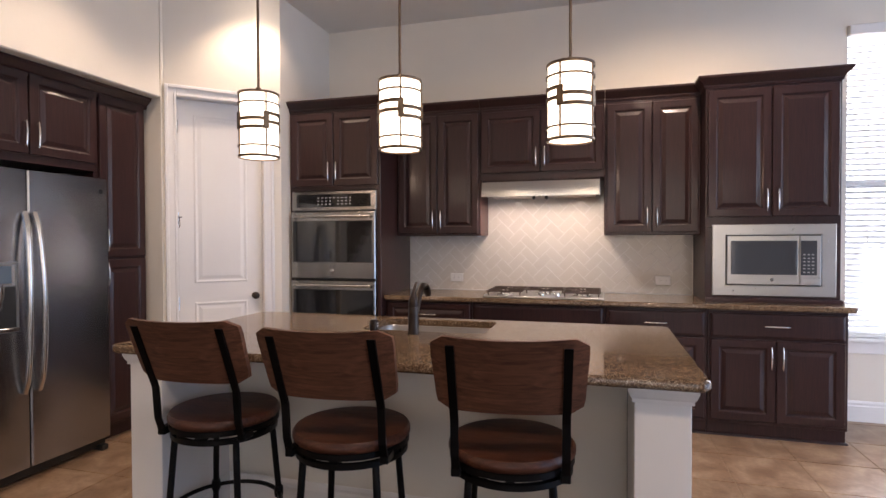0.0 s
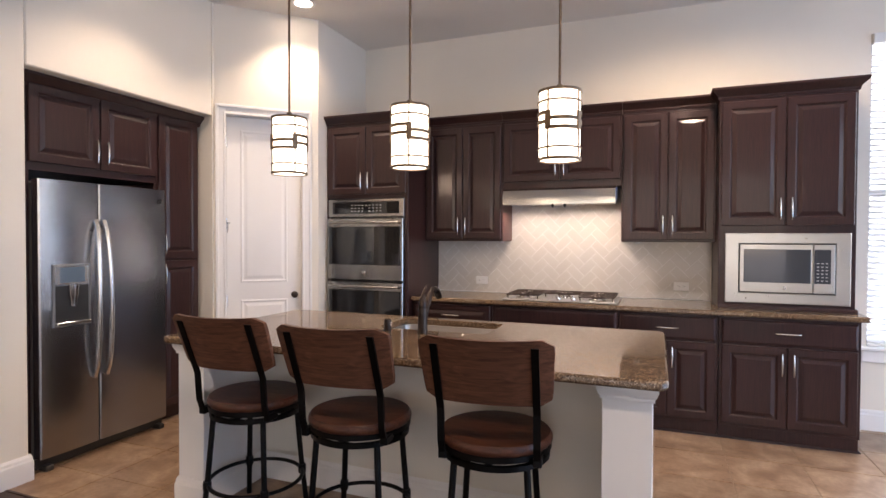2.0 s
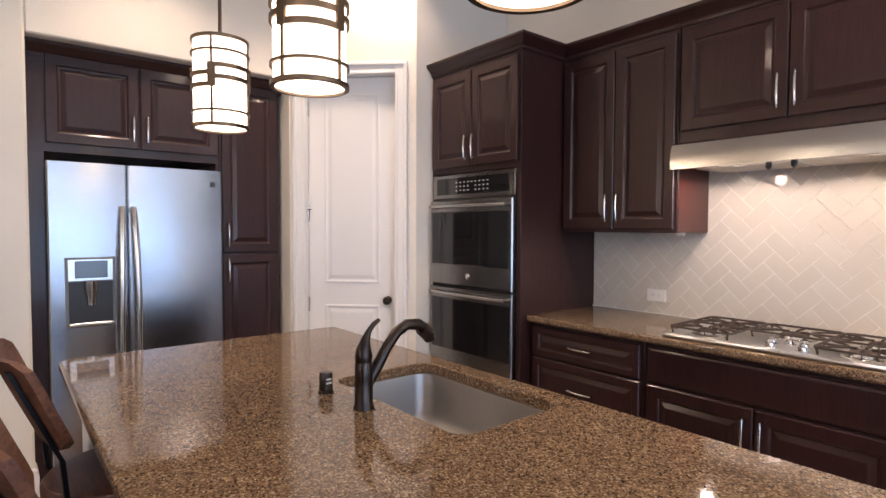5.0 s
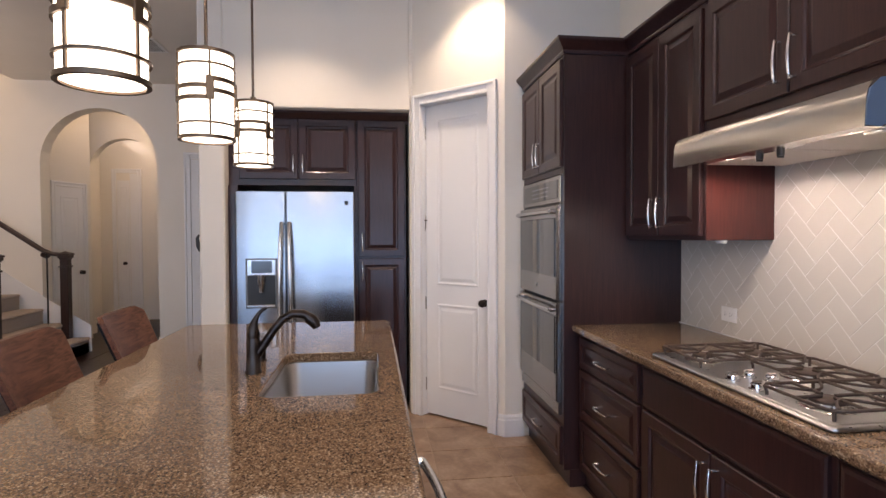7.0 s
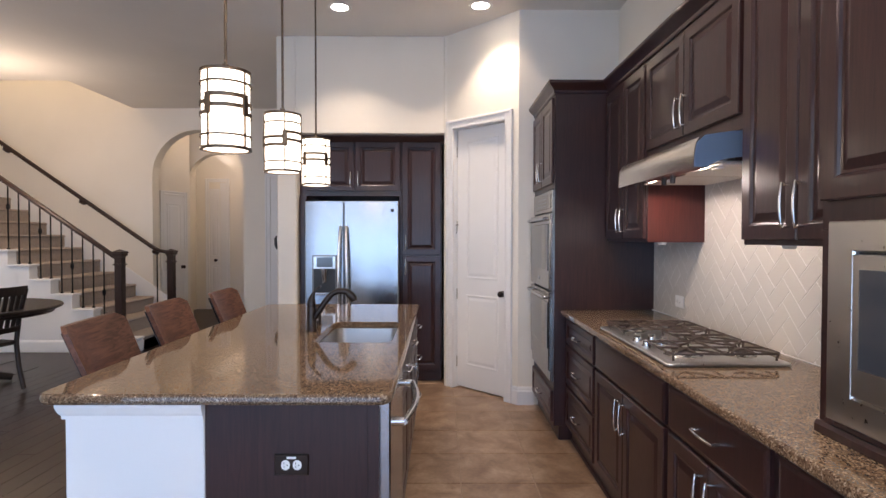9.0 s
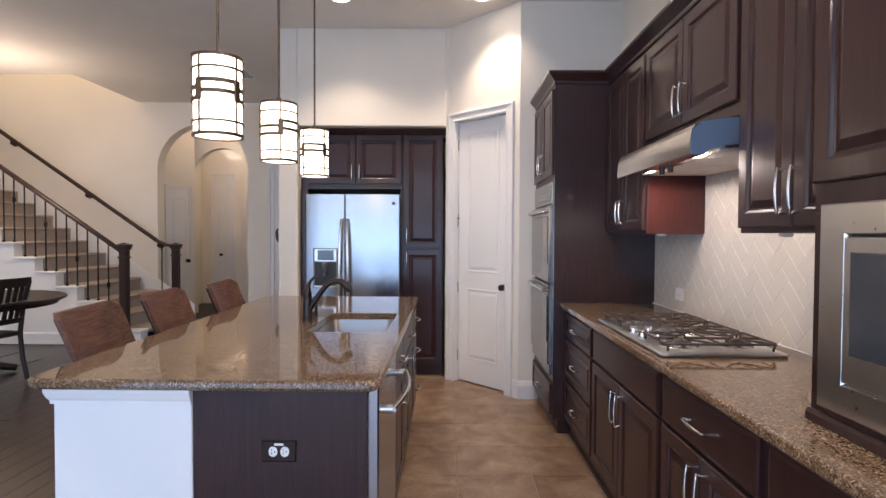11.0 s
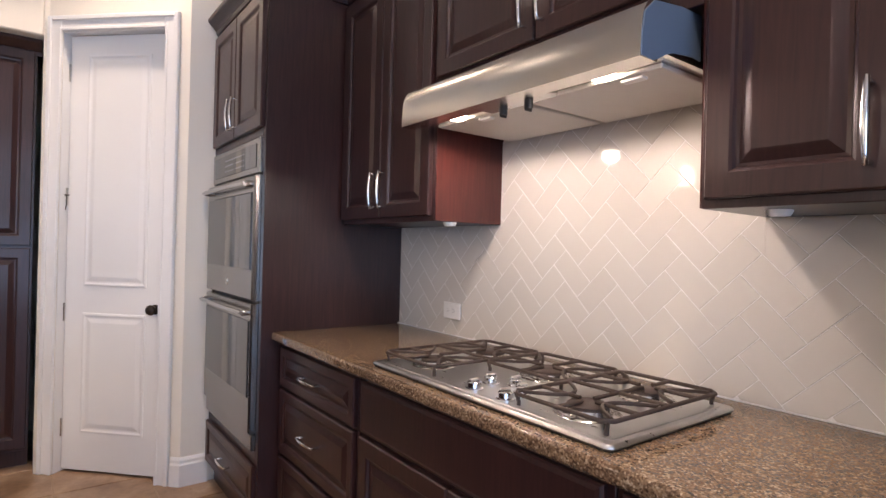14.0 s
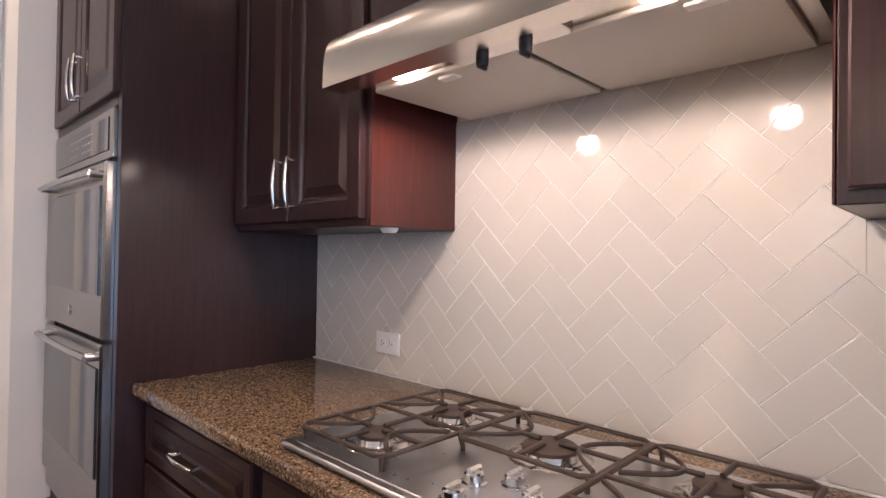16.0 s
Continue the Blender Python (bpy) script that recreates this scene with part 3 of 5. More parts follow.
def rounded_slab(x0, x1, y0, y1, z0, z1, corner, ease, hole=None, n=5):
    """A slab with rounded corners and eased edges; hole: an inner rectangle (x0, x1, y0, y1, corner)."""
    def loop(inset, z, rect, r):
        a0, a1, b0, b1 = rect[0] + inset, rect[1] - inset, rect[2] + inset, rect[3] - inset
        r = max(0.001, r - inset)
        pts = []
        for cx, cy, start in ((a1 - r, b1 - r, 0), (a0 + r, b1 - r, 90), (a0 + r, b0 + r, 180), (a1 - r, b0 + r, 270)):
            pts += [(cx + r * math.cos(radians(start + 90 * k / n)), cy + r * math.sin(radians(start + 90 * k / n)), z) for k in range(n + 1)]
        return pts
    rect = (x0, x1, y0, y1)
    levels = [(ease, z0), (0, z0 + ease), (0, z1 - ease), (ease * 0.35, z1 - ease * 0.35), (ease, z1)]
    g, m = Geo(), 4 * (n + 1)
    vs = [p for inset, z in levels for p in loop(inset, z, rect, corner)]
    faces = [(i * m + k, i * m + (k + 1) % m, (i + 1) * m + (k + 1) % m, (i + 1) * m + k) for i in range(len(levels) - 1) for k in range(m)]
    if not hole:
        faces += [tuple(reversed(range(m))), tuple((len(levels) - 1) * m + k for k in range(m))]
        return g.add(vs, faces)
    base = len(vs)
    vs += loop(0, z0, hole[:4], hole[4]) + loop(0, z1 - 0.004, hole[:4], hole[4]) + loop(-0.004, z1, hole[:4], hole[4])
    top = (len(levels) - 1) * m
    for k in range(m):
        j = (k + 1) % m
        faces += [(base + k, base + j, base + m + j, base + m + k), (base + m + k, base + m + j, base + 2 * m + j, base + 2 * m + k)]
        faces += [(top + k, top + j, base + 2 * m + j, base + 2 * m + k), (k, j, base + j, base + k)]
    return g.add(vs, faces)


build_back_cabinets()
build_base_cabinets()

# ---- oven tower ----


def build_oven_tower():
    x0, x1 = -1.764, -0.945
    w, d = x1 - x0, BACK - TOWERFACE
    cab = thing("oven_cabinet", "tall espresso cabinet holding a double wall oven", "cabinet", (x0, TOWERFACE, 0))
    a, b, low, high = 0.018, w - 0.035, 0.40, 1.79
    part("side_panel", Geo().box(0, a, 0, d - 0.003, 0.1, UPTOP, 0.002), ESPRESSO, cab)
    part("side_panel", Geo().box(b, w, 0, d - 0.003, 0.1, UPTOP, 0.002), ESPRESSO, cab)
    part("upper_box", Geo().box(a + 0.0005, b - 0.0005, 0, d - 0.003, high, UPTOP, 0), ESPRESSO, cab)
    part("lower_box", Geo().box(a + 0.0005, b - 0.0005, 0, d - 0.003, 0.1, low, 0), ESPRESSO, cab)
    part("back_panel", Geo().box(a + 0.0005, b - 0.0005, d - 0.03, d - 0.003, low, high, 0), ESPRESSO, cab)
    part("toe_kick", Geo().box(0, w, 0.035, d - 0.003, 0, 0.1, 0), ESPRESSO, cab)
    half = w / 2
    add_door(cab, 0.02, half - 0.003, 1.825, UPTOP - 0.03, "r", -0.001)
    add_door(cab, half + 0.003, w - 0.02, 1.825, UPTOP - 0.03, "l", -0.001)
    add_drawer(cab, 0.02, w - 0.02, 0.125, 0.345, raised=True)
    crown(cab, [(0, 0.3), (0, 0), (w, 0), (w, 0.378)], UPTOP - 0.005)


def bar_handle(parent, x0, x1, y, z, reach=0.05, r=0.011, bow=0.018, label="curved steel bar handle"):
    n = 12
    path = [(x0 + (x1 - x0) * k / n, y - reach - bow * math.sin(math.pi * k / n), z) for k in range(n + 1)]
    g = Geo().tube(path, r, 10, flat=0.8)
    for x in (x0 + 0.012, x1 - 0.012):
        g.tube([(x, y, z), (x, y - reach, z)], r * 1.25, 10)
    part("handle", g, STEEL, parent, label, 50)


def build_oven():
    x0, x1 = -1.744, -0.982
    w = x1 - x0
    oven = thing("double_oven", "stainless steel built-in double wall oven with black glass doors", "oven", (x0, TOWERFACE, 0))
    part("body", Geo().box(0.02, w - 0.02, 0.004, 0.55, 0.41, 1.77, 0.003), BLACK, oven)
    face = Geo().box(0, w, -0.012, 0.003, 1.625, 1.782, 0.003)
    panel = part("control_panel", face, OVENSTEEL, oven)
    part("display", Geo().box(0.045, w - 0.045, -0.0145, -0.0125, 1.652, 1.758, 0.001), BLACKGLASS, panel, "black glass control strip with touch keys")
    for r in range(3):
        for c in range(9):
            if c in (4,) and r < 2:
                continue
            part("key_mark", Geo().box(0.24 + c * 0.036, 0.256 + c * 0.036, -0.0152, -0.0147, 1.672 + r * 0.026, 1.679 + r * 0.026, 0), LIGHTGREY, panel)
    for z0, z1, top in ((1.062, 1.612, True), (0.482, 1.048, False)):
        door = part("oven_door", Geo().rings([(i, w - i, z0 + i, z1 - i, -y) for i, y in ((0, -0.003), (0, 0.026), (0.006, 0.034), (0.03, 0.034))]), OVENSTEEL, oven)
        bottom = z0 + (0.135 if top else 0.155)
        part("window", Geo().rings([(0.022 + i, w - 0.022 - i, bottom + i, z1 - 0.075 - i, -y) for i, y in ((0, 0.0335), (0, 0.0375), (0.004, 0.039))]), BLACKGLASS, door, "black glass oven window")
        bar_handle(door, 0.03, w - 0.03, -0.034, z1 - 0.038, 0.030, 0.012, 0.008)
        if top:
            part("badge", Geo().lathe([(0.0, -0.0375), (0.016, -0.0375), (0.018, -0.036), (0.018, -0.0335)], (w / 2, 0, z0 + 0.065), 20, "y"), CHROME, door, "round chrome badge", 40)
    part("bottom_trim", Geo().box(0, w, -0.02, 0.003, 0.405, 0.474, 0.003), OVENSTEEL, oven)
    part("vent_gap", Geo().box(0.01, w - 0.01, -0.006, 0.003, 0.474, 0.482, 0), BLACK, oven)


MWSTEEL = metal("satin_microwave_steel", (0.66, 0.64, 0.61), 0.30)


def build_microwave():
    x0, x1, z0, z1 = 1.520, 2.285, 0.979, 1.48
    w, h = x1 - x0, z1 - z0
    mw = thing("microwave", "built-in stainless steel microwave with a wide trim frame", "microwave", (x0, MWFACE, z0))
    f = 0.088
    fv = 0.075
    outer, inner = (0, w, 0, h), (f, w - f, fv, h - fv)
    g = Geo()
    vs = []
    for y, (a0, a1, b0, b1) in ((0.0, outer), (-0.014, outer), (-0.018, (0.004, w - 0.004, 0.004, h - 0.004)), (-0.018, (inner[0] - 0.004, inner[1] + 0.004, inner[2] - 0.004, inner[3] + 0.004)), (-0.012, inner), (0.0, inner)):
        vs += [(a0, y, b0), (a1, y, b0), (a1, y, b1), (a0, y, b1)]
    g.add(vs, [(4 * n + k, 4 * n + (k + 1) % 4, 4 * ((n + 1) % 6) + (k + 1) % 4, 4 * ((n + 1) % 6) + k) for n in range(6) for k in range(4)])
    part("trim_frame", g, MWSTEEL, mw)
    part("body", Geo().box(0.04, w - 0.04, 0.002, 0.4, 0.03, h - 0.03, 0.003), BLACK, mw)
    a0, a1, b0, b1 = inner
    split = a1 - 0.135
    part("gap", Geo().box(a0, a1, -0.004, 0.002, b0, b1, 0), BLACK, mw)
    door = part("door", Geo().rings([(a0 + 0.006 + i, split - i, b0 + 0.006 + i, b1 - 0.006 - i, -y) for i, y in ((0, 0.004), (0, 0.022), (0.003, 0.025), (0.02, 0.025))]), MWSTEEL, mw)
    part("window", Geo().rings([(a0 + 0.03 + i, split - 0.012 - i, b0 + 0.075 + i, b1 - 0.04 - i, -y) for i, y in ((0, 0.0245), (0, 0.027), (0.004, 0.028))]), MWGLASS, door, "dark glass window, bluish reflection in its colour")
    part("badge", Geo().lathe([(0, -0.0275), (0.011, -0.0275), (0.0125, -0.026), (0.0125, -0.0245)], ((a0 + split) / 2 + 0.06, 0, b0 + 0.04), 18, "y"), CHROME, door, "round chrome badge", 40)
    panel = part("control_panel", Geo().rings([(split + 0.003 + i, a1 - 0.006 - i, b0 + 0.006 + i, b1 - 0.006 - i, -y) for i, y in ((0, 0.004), (0, 0.022), (0.003, 0.025), (0.02, 0.025))]), MWSTEEL, mw)
    part("key_plate", Geo().box(split + 0.008, a1 - 0.03, -0.0275, -0.0245, b0 + 0.075, b1 - 0.04, 0.001), MWGLASS, panel, "dark touch key plate, bluish reflection in its colour")
    for r in range(6):
        for c in range(3):
            part("key_mark", Geo().box(split + 0.022 + c * 0.026, split + 0.036 + c * 0.026, -0.0282, -0.0277, b0 + 0.092 + r * 0.024, b0 + 0.099 + r * 0.024, 0), LIGHTGREY, panel)
    part("open_button", Geo().box(split + 0.012, a1 - 0.022, -0.028, -0.0245, b0 + 0.02, b0 + 0.056, 0.002), MWSTEEL, panel)


# ---- hood, cooktop, splash ----


def build_hood():
    x0, x1, y0 = -0.159, 0.748, 5.468
    w, d, z0, z1 = x1 - x0, BACK - y0 - 0.012, 1.70, 1.884
    hood = thing("range_hood", "brushed stainless under-cabinet range hood with two lamps", "range hood", (x0, y0, 0.018))
    # the shell in section: (y, z)
    shell = Geo().prism([(0.0, 1.700), (0.0, 1.715), (0.001, 1.745), (0.004, 1.778), (0.010, 1.800), (0.022, 1.818), (0.045, 1.830), (0.09, 1.839), (0.152, 1.845), (d, 1.847), (d, 1.725), (0.075, 1.725), (0.06, 1.70)], 0.0, w, "yz")
    part("shell", shell, HOODSTEEL, hood, "", 25)
    film = [(0.003, 1.703), (0.004, 1.75), (0.012, 1.797), (0.045, 1.827), (0.150, 1.843), (0.235, 1.8455), (0.235, 1.740), (0.20, 1.742), (0.16, 1.738), (0.12, 1.733), (0.09, 1.722), (0.06, 1.706), (0.045, 1.70)]
    part("protective_film", Geo().prism(film, w + 0.0002, w + 0.0022, "yz"), BLUEFILM, hood, "bluish protective film left on the hood's end")
    for k in (0, 1):
        a = 0.03 + k * (w / 2 - 0.02)
        part("filter", Geo().box(a, a + w / 2 - 0.04, 0.13, d - 0.02, 1.713, 1.7245, 0.003), LIGHTSTEEL, hood, "fine metal mesh grease filter")
        xl = 0.17 if k == 0 else w - 0.17
        part("lamp_lens", Geo().lathe([(0, 1.712), (0.028, 1.714), (0.034, 1.7248)], (xl, 0.10, 0), 20), HOODLENS, hood, "lit round lamp", 40)
        part("switch_plate", Geo().box(xl + (0.06 if k == 0 else 0.02), xl + (0.11 if k == 0 else 0.08), 0.145, 0.17, 1.706, 1.7135, 0.002), IVORY, hood)
    box = part("control_box", Geo().box(w / 2 - 0.13, w / 2 + 0.13, 0.062, 0.12, 1.706, 1.7248, 0.003), STEEL, hood)
    for x in (w / 2 - 0.05, w / 2 + 0.05):
        part("knob", Geo().lathe([(0, 1.682), (0.012, 1.683), (0.013, 1.706)], (x, 0.09, 0), 14).box(x - 0.003, x + 0.003, 0.078, 0.102, 1.676, 1.69, 0.001), BLACK, box, "black turning knob", 40)


COOKSTEEL = metal("cooktop_steel", (0.60, 0.59, 0.58), 0.30)


def build_cooktop():
    x0, x1, y0, y1, z = -0.132, 0.781, 5.357, 5.857, 0.9305
    w, d = x1 - x0, y1 - y0
    top = thing("gas_cooktop", "five-burner stainless steel gas cooktop with dark iron grates", "cooktop", (x0, y0, z))
    part("tray", rounded_slab(0, w, 0, d, 0, 0.014, 0.02, 0.006), COOKSTEEL, top, smooth=40)
    part("well", rounded_slab(0.02, w - 0.02, 0.02, d - 0.02, 0.012, 0.016, 0.03, 0.002), COOKSTEEL, top, smooth=40)
    burners = [(0.16, 0.135, 0.04), (0.16, 0.37, 0.048), (w / 2, 0.33, 0.055), (w - 0.16, 0.135, 0.048), (w - 0.16, 0.37, 0.04)]
    for x, y, r in burners:
        b = part("burner", Geo().lathe([(r + 0.03, 0.016), (r + 0.026, 0.019), (r + 0.005, 0.02), (r, 0.03), (0, 0.03)], (x, y, 0), 24), CHROME, top, smooth=35)
        part("burner_cap", Geo().lathe([(0, 0.041), (r - 0.006, 0.041), (r, 0.037), (r, 0.030)], (x, y, 0), 24), GRATE, b, "black enamelled cap", 35)
    for x, y in ((0.455, 0.05), (0.436, 0.125), (0.492, 0.165), (0.556, 0.125), (0.572, 0.05)):
        k = part("knob", Geo().lathe([(0.024, 0.016), (0.024, 0.02), (0.019, 0.022), (0.018, 0.034), (0.015, 0.037), (0, 0.037)], (x, y, 0), 20), POLISHED, top, "polished chrome knob", 35)
        part("grip", Geo().box(x - 0.005, x + 0.005, y - 0.018, y + 0.018, 0.035, 0.045, 0.003), POLISHED, k)
    # three grates of round bar
    zt, r = 0.046, 0.0052
    for a, b, spots in ((0.028, 0.300, [0, 1]), (0.306, w - 0.306, [2]), (w - 0.300, w - 0.028, [3, 4])):
        front, back = (0.03, d - 0.03) if len(spots) == 2 else (0.215, d - 0.03)
        c = 0.02
        g = Geo().tube([(a + c, front, zt), (b - c, front, zt), (b, front + c, zt), (b, back - c, zt), (b - c, back, zt), (a + c, back, zt), (a, back - c, zt), (a, front + c, zt)], r, 8, True)
        for x in (a, b):
            for y in (front, back):
                sx, sy = (1 if x == a else -1) * 0.008, (1 if y == front else -1) * 0.008
                g.tube([(x + sx, y + sy, zt), (x + sx * 1.6, y + sy * 1.6, zt - 0.02), (x + sx * 1.6, y + sy * 1.6, 0.0165)], r * 0.95, 8)
        mid = (a + b) / 2
        if len(spots) == 2:
            g.tube([(a, d / 2, zt), (b, d / 2, zt)], r, 8)
        for s in spots:
            bx, by, _ = burners[s]
            near, far = (front, d / 2) if s in (0, 3) else ((d / 2, back) if len(spots) == 2 else (front, back))
            for sign, edge in ((1, a), (-1, b)):
                g.tube([(edge, by, zt), (bx - sign * 0.022, by, zt)], r, 8)
                # curved finger bars between the corners
                arc = [(edge + sign * (0.012 + 0.075 * math.sin(math.pi * k / 10)), near + (far - near) * (0.12 + 0.76 * k / 10), zt + 0.001) for k in range(11)]
                g.tube(arc, r * 0.9, 6)
            for edge, sign in ((near, 1), (far, -1)):
                g.tube([(bx, edge, zt), (bx, by - sign * 0.022, zt)], r, 8)
        part("grate", g, GRATE, top, "dark cast iron pan grate", 60)


build_oven_tower()
build_oven()
build_microwave()
LIGHTSTEEL = paint("pale_filter_metal", (0.62, 0.58, 0.53), 0.45, 0.5, 900)
build_hood()
build_cooktop()

# ---- refrigerator recess ----


def bowed_front(x0, x1, z0, z1, y, bow, thick, n=10, ease=0.008):
    """A door leaf whose face bulges towards -y."""
    outline = [(x0, y + thick), (x0, y + ease)]
    outline += [(x0 + ease + (x1 - x0 - 2 * ease) * k / n, y - bow * math.sin(math.pi * k / n)) for k in range(n + 1)]
    outline += [(x1, y + ease), (x1, y + thick)]
    return Geo().prism(outline, z0, z1, "xy")


def build_fridge():
    fr = thing("refrigerator", "stainless steel side-by-side refrigerator with an ice and water dispenser", "refrigerator", (-2.389, 3.153, 0), 90)
    w, split = 0.908, 0.378
    part("body", Geo().box(0.006, w - 0.006, 0.07, 0.72, 0.02, 1.765, 0.004), GREYPLASTIC, fr)
    part("kick_grille", Geo().box(0.0, w, 0.05, 0.1, 0.015, 0.075, 0.003), BLACK, fr)
    for x in (0.03, w - 0.07):
        part("foot", Geo().box(x, x + 0.05, 0.0, 0.1, 0.0, 0.035, 0.006), BLACK, fr)
    z0, z1 = 0.085, 1.786
    # left leaf with the dispenser opening
    dx0, dx1, dz0, dz1 = 0.072, 0.312, 0.876, 1.265
    left = part("freezer_door", bowed_front(0.0, split - 0.003, z0, z1, 0.0, 0.006, 0.065), STEEL_V, fr, "", 30)
    right = part("fridge_door", bowed_front(split + 0.003, w, z0, z1, 0.0, 0.006, 0.065), STEEL_V, fr, "", 30)
    disp = part("dispenser", Geo().rings([(dx0 + i, dx1 - i, dz0 + i, dz1 - i, -y) for i, y in ((0, -0.002), (0, 0.011), (0.005, 0.014), (0.012, 0.014), (0.014, 0.009))]), GREYPLASTIC, left, "grey framed ice and water dispenser")
    part("display", Geo().box(dx0 + 0.045, dx1 - 0.04, -0.0165, -0.0085, 1.150, 1.245, 0.002), SCREEN, disp, "bluish display")
    part("display_surround", Geo().box(dx0 + 0.014, dx1 - 0.014, -0.0125, -0.0085, 1.135, 1.255, 0.001), STEEL, disp)
    part("recess", Geo().box(dx0 + 0.016, dx1 - 0.016, -0.0105, -0.0085, 0.90, 1.13, 0.0), BLACK, disp, "dark dispenser recess")
    part("nozzle", Geo().lathe([(0.034, 1.135), (0.03, 1.07), (0.022, 1.05), (0.02, 1.0), (0.0, 1.0)], ((dx0 + dx1) / 2, -0.02, 0), 16), STEEL, disp, "", 40)
    part("drip_tray", Geo().box(dx0 + 0.012, dx1 - 0.012, -0.035, -0.0085, 0.884, 0.905, 0.004), STEEL, disp)
    part("logo_plate", Geo().box(w - 0.075, w - 0.045, -0.006, 0.004, 1.685, 1.715, 0.001), BLACK, right, "small square black maker's plate")
    n = 14
    for leaf, x, s in ((left, split - 0.028, -1), (right, split + 0.028, 1)):
        path = [(x + s * 0.016 * (1 - k / n) * 0.9 + s * 0.006 * math.sin(math.pi * k / n), -0.012 - 0.052 * math.sin(math.pi * min(1, max(0, k / n))) ** 0.45, 0.52 + 1.025 * k / n) for k in range(n + 1)]
        path.reverse()
        g = Geo().tube(path, [0.016] * (n + 1), 10, flat=1.0)
        part("handle", g, CHROME, leaf, "long bowed steel handle", 50)


def build_recess_cabinets():
    top = 2.375
    cab = thing("refrigerator_cabinet", "espresso two-door cabinet above the refrigerator", "cabinet", (-2.505, 3.078, 0), 90)
    part("body", Geo().box(0.0, 1.0, 0, 0.7, 1.845, 2.41, 0.002), ESPRESSO, cab)
    part("side_panel", Geo().box(0.0, 0.075, -0.03, 0.70, 0.0, 1.844, 0.003), ESPRESSO, cab, "espresso filler panel beside the refrigerator")
    add_door(cab, 0.085, 0.538, 1.895, top, "r", -0.001)
    add_door(cab, 0.548, 0.992, 1.895, top, "l", -0.001)
    crown(cab, [(0.0, 0.0), (1.424, 0.0)], 2.353, 1.0)
    tall = thing("pantry_cabinet", "tall narrow espresso cabinet beside the refrigerator", "cabinet", (-2.505, 4.080, 0), 90)
    part("body", Geo().box(0.0, 0.40, 0, 0.7, 0.1, 2.41, 0.002), ESPRESSO, tall)
    part("toe_kick", Geo().box(0.0, 0.40, 0.05, 0.08, 0.0, 0.1, 0), ESPRESSO, tall)
    part("side_panel", Geo().box(-0.022, -0.001, 0.0, 0.7, 0.0, 1.844, 0.002), ESPRESSO, tall)
    add_door(tall, 0.012, 0.388, 1.268, top, "l", -0.001)
    lower = add_door(tall, 0.012, 0.388, 0.12, 1.252, "", -0.001)
    add_pull(lower, 0.032, 1.132 - 0.10)


build_fridge()
build_recess_cabinets()

# ---- doors ----


def casing(parent, x0, x1, top, width=0.085, y=0.0, material=None):
    """A stepped door casing round an opening, proud of the wall's face at y."""
    m = material or WHITE
    for name, a, b, z0, z1 in (("casing_leg", x0 - width, x0, 0, top + width), ("casing_leg", x1, x1 + width, 0, top + width)):
        lo, hi = (a, b)
        out = a if b == x0 else b
        g = Geo().box(lo, hi, y - 0.014, y - 0.0005, z0, z1, 0.003)
        e0, e1 = (out, out + 0.026) if out == a else (out - 0.026, out)
        g.box(e0, e1, y - 0.024, y - 0.013, z0, z1, 0.004)
        i0, i1 = (b - 0.018, b) if out == a else (a, a + 0.018)
        g.box(i0, i1, y - 0.019, y - 0.013, z0, top + 0.018, 0.003)
        part(name, g, m, parent)
    g = Geo().box(x0, x1, y - 0.014, y - 0.0005, top, top + width, 0.003).box(x0 - width + 0.026, x1 + width - 0.026, y - 0.024, y - 0.013, top + width - 0.026, top + width, 0.004).box(x0 + 0.0, x1 - 0.0, y - 0.019, y - 0.013, top, top + 0.018, 0.003)
    part("casing_head", g, m, parent)


def door_leaf(parent, x0, x1, z0, z1, y, panels, thick=0.035, material=None):
    """A moulded white door leaf with raised panels (x0, x1, z0, z1) pressed into its face."""
    leaf = part("leaf", Geo().box(x0, x1, y, y + thick, z0, z1, 0.002), material or WHITE, parent)
    for a0, a1, b0, b1 in panels:
        rects = [(a0 + i, a1 - i, b0 + i, b1 - i, y - d) for i, d in ((0, -0.001), (0.002, 0.004), (0.012, 0.006), (0.022, 0.0015), (0.030, 0.001), (0.052, 0.006), (0.056, 0.0065))]
        part("panel", Geo().rings(rects, False), material or WHITE, leaf)
    return leaf


def knob(parent, x, y, z, material):
    part("knob", Geo().lathe([(0.0, -0.062), (0.015, -0.061), (0.026, -0.052), (0.029, -0.042), (0.025, -0.032), (0.011, -0.026), (0.010, -0.01), (0.027, -0.008), (0.028, 0.0)], (x, y, z), 20, "y"), material, parent, "dark bronze round door knob", 50)


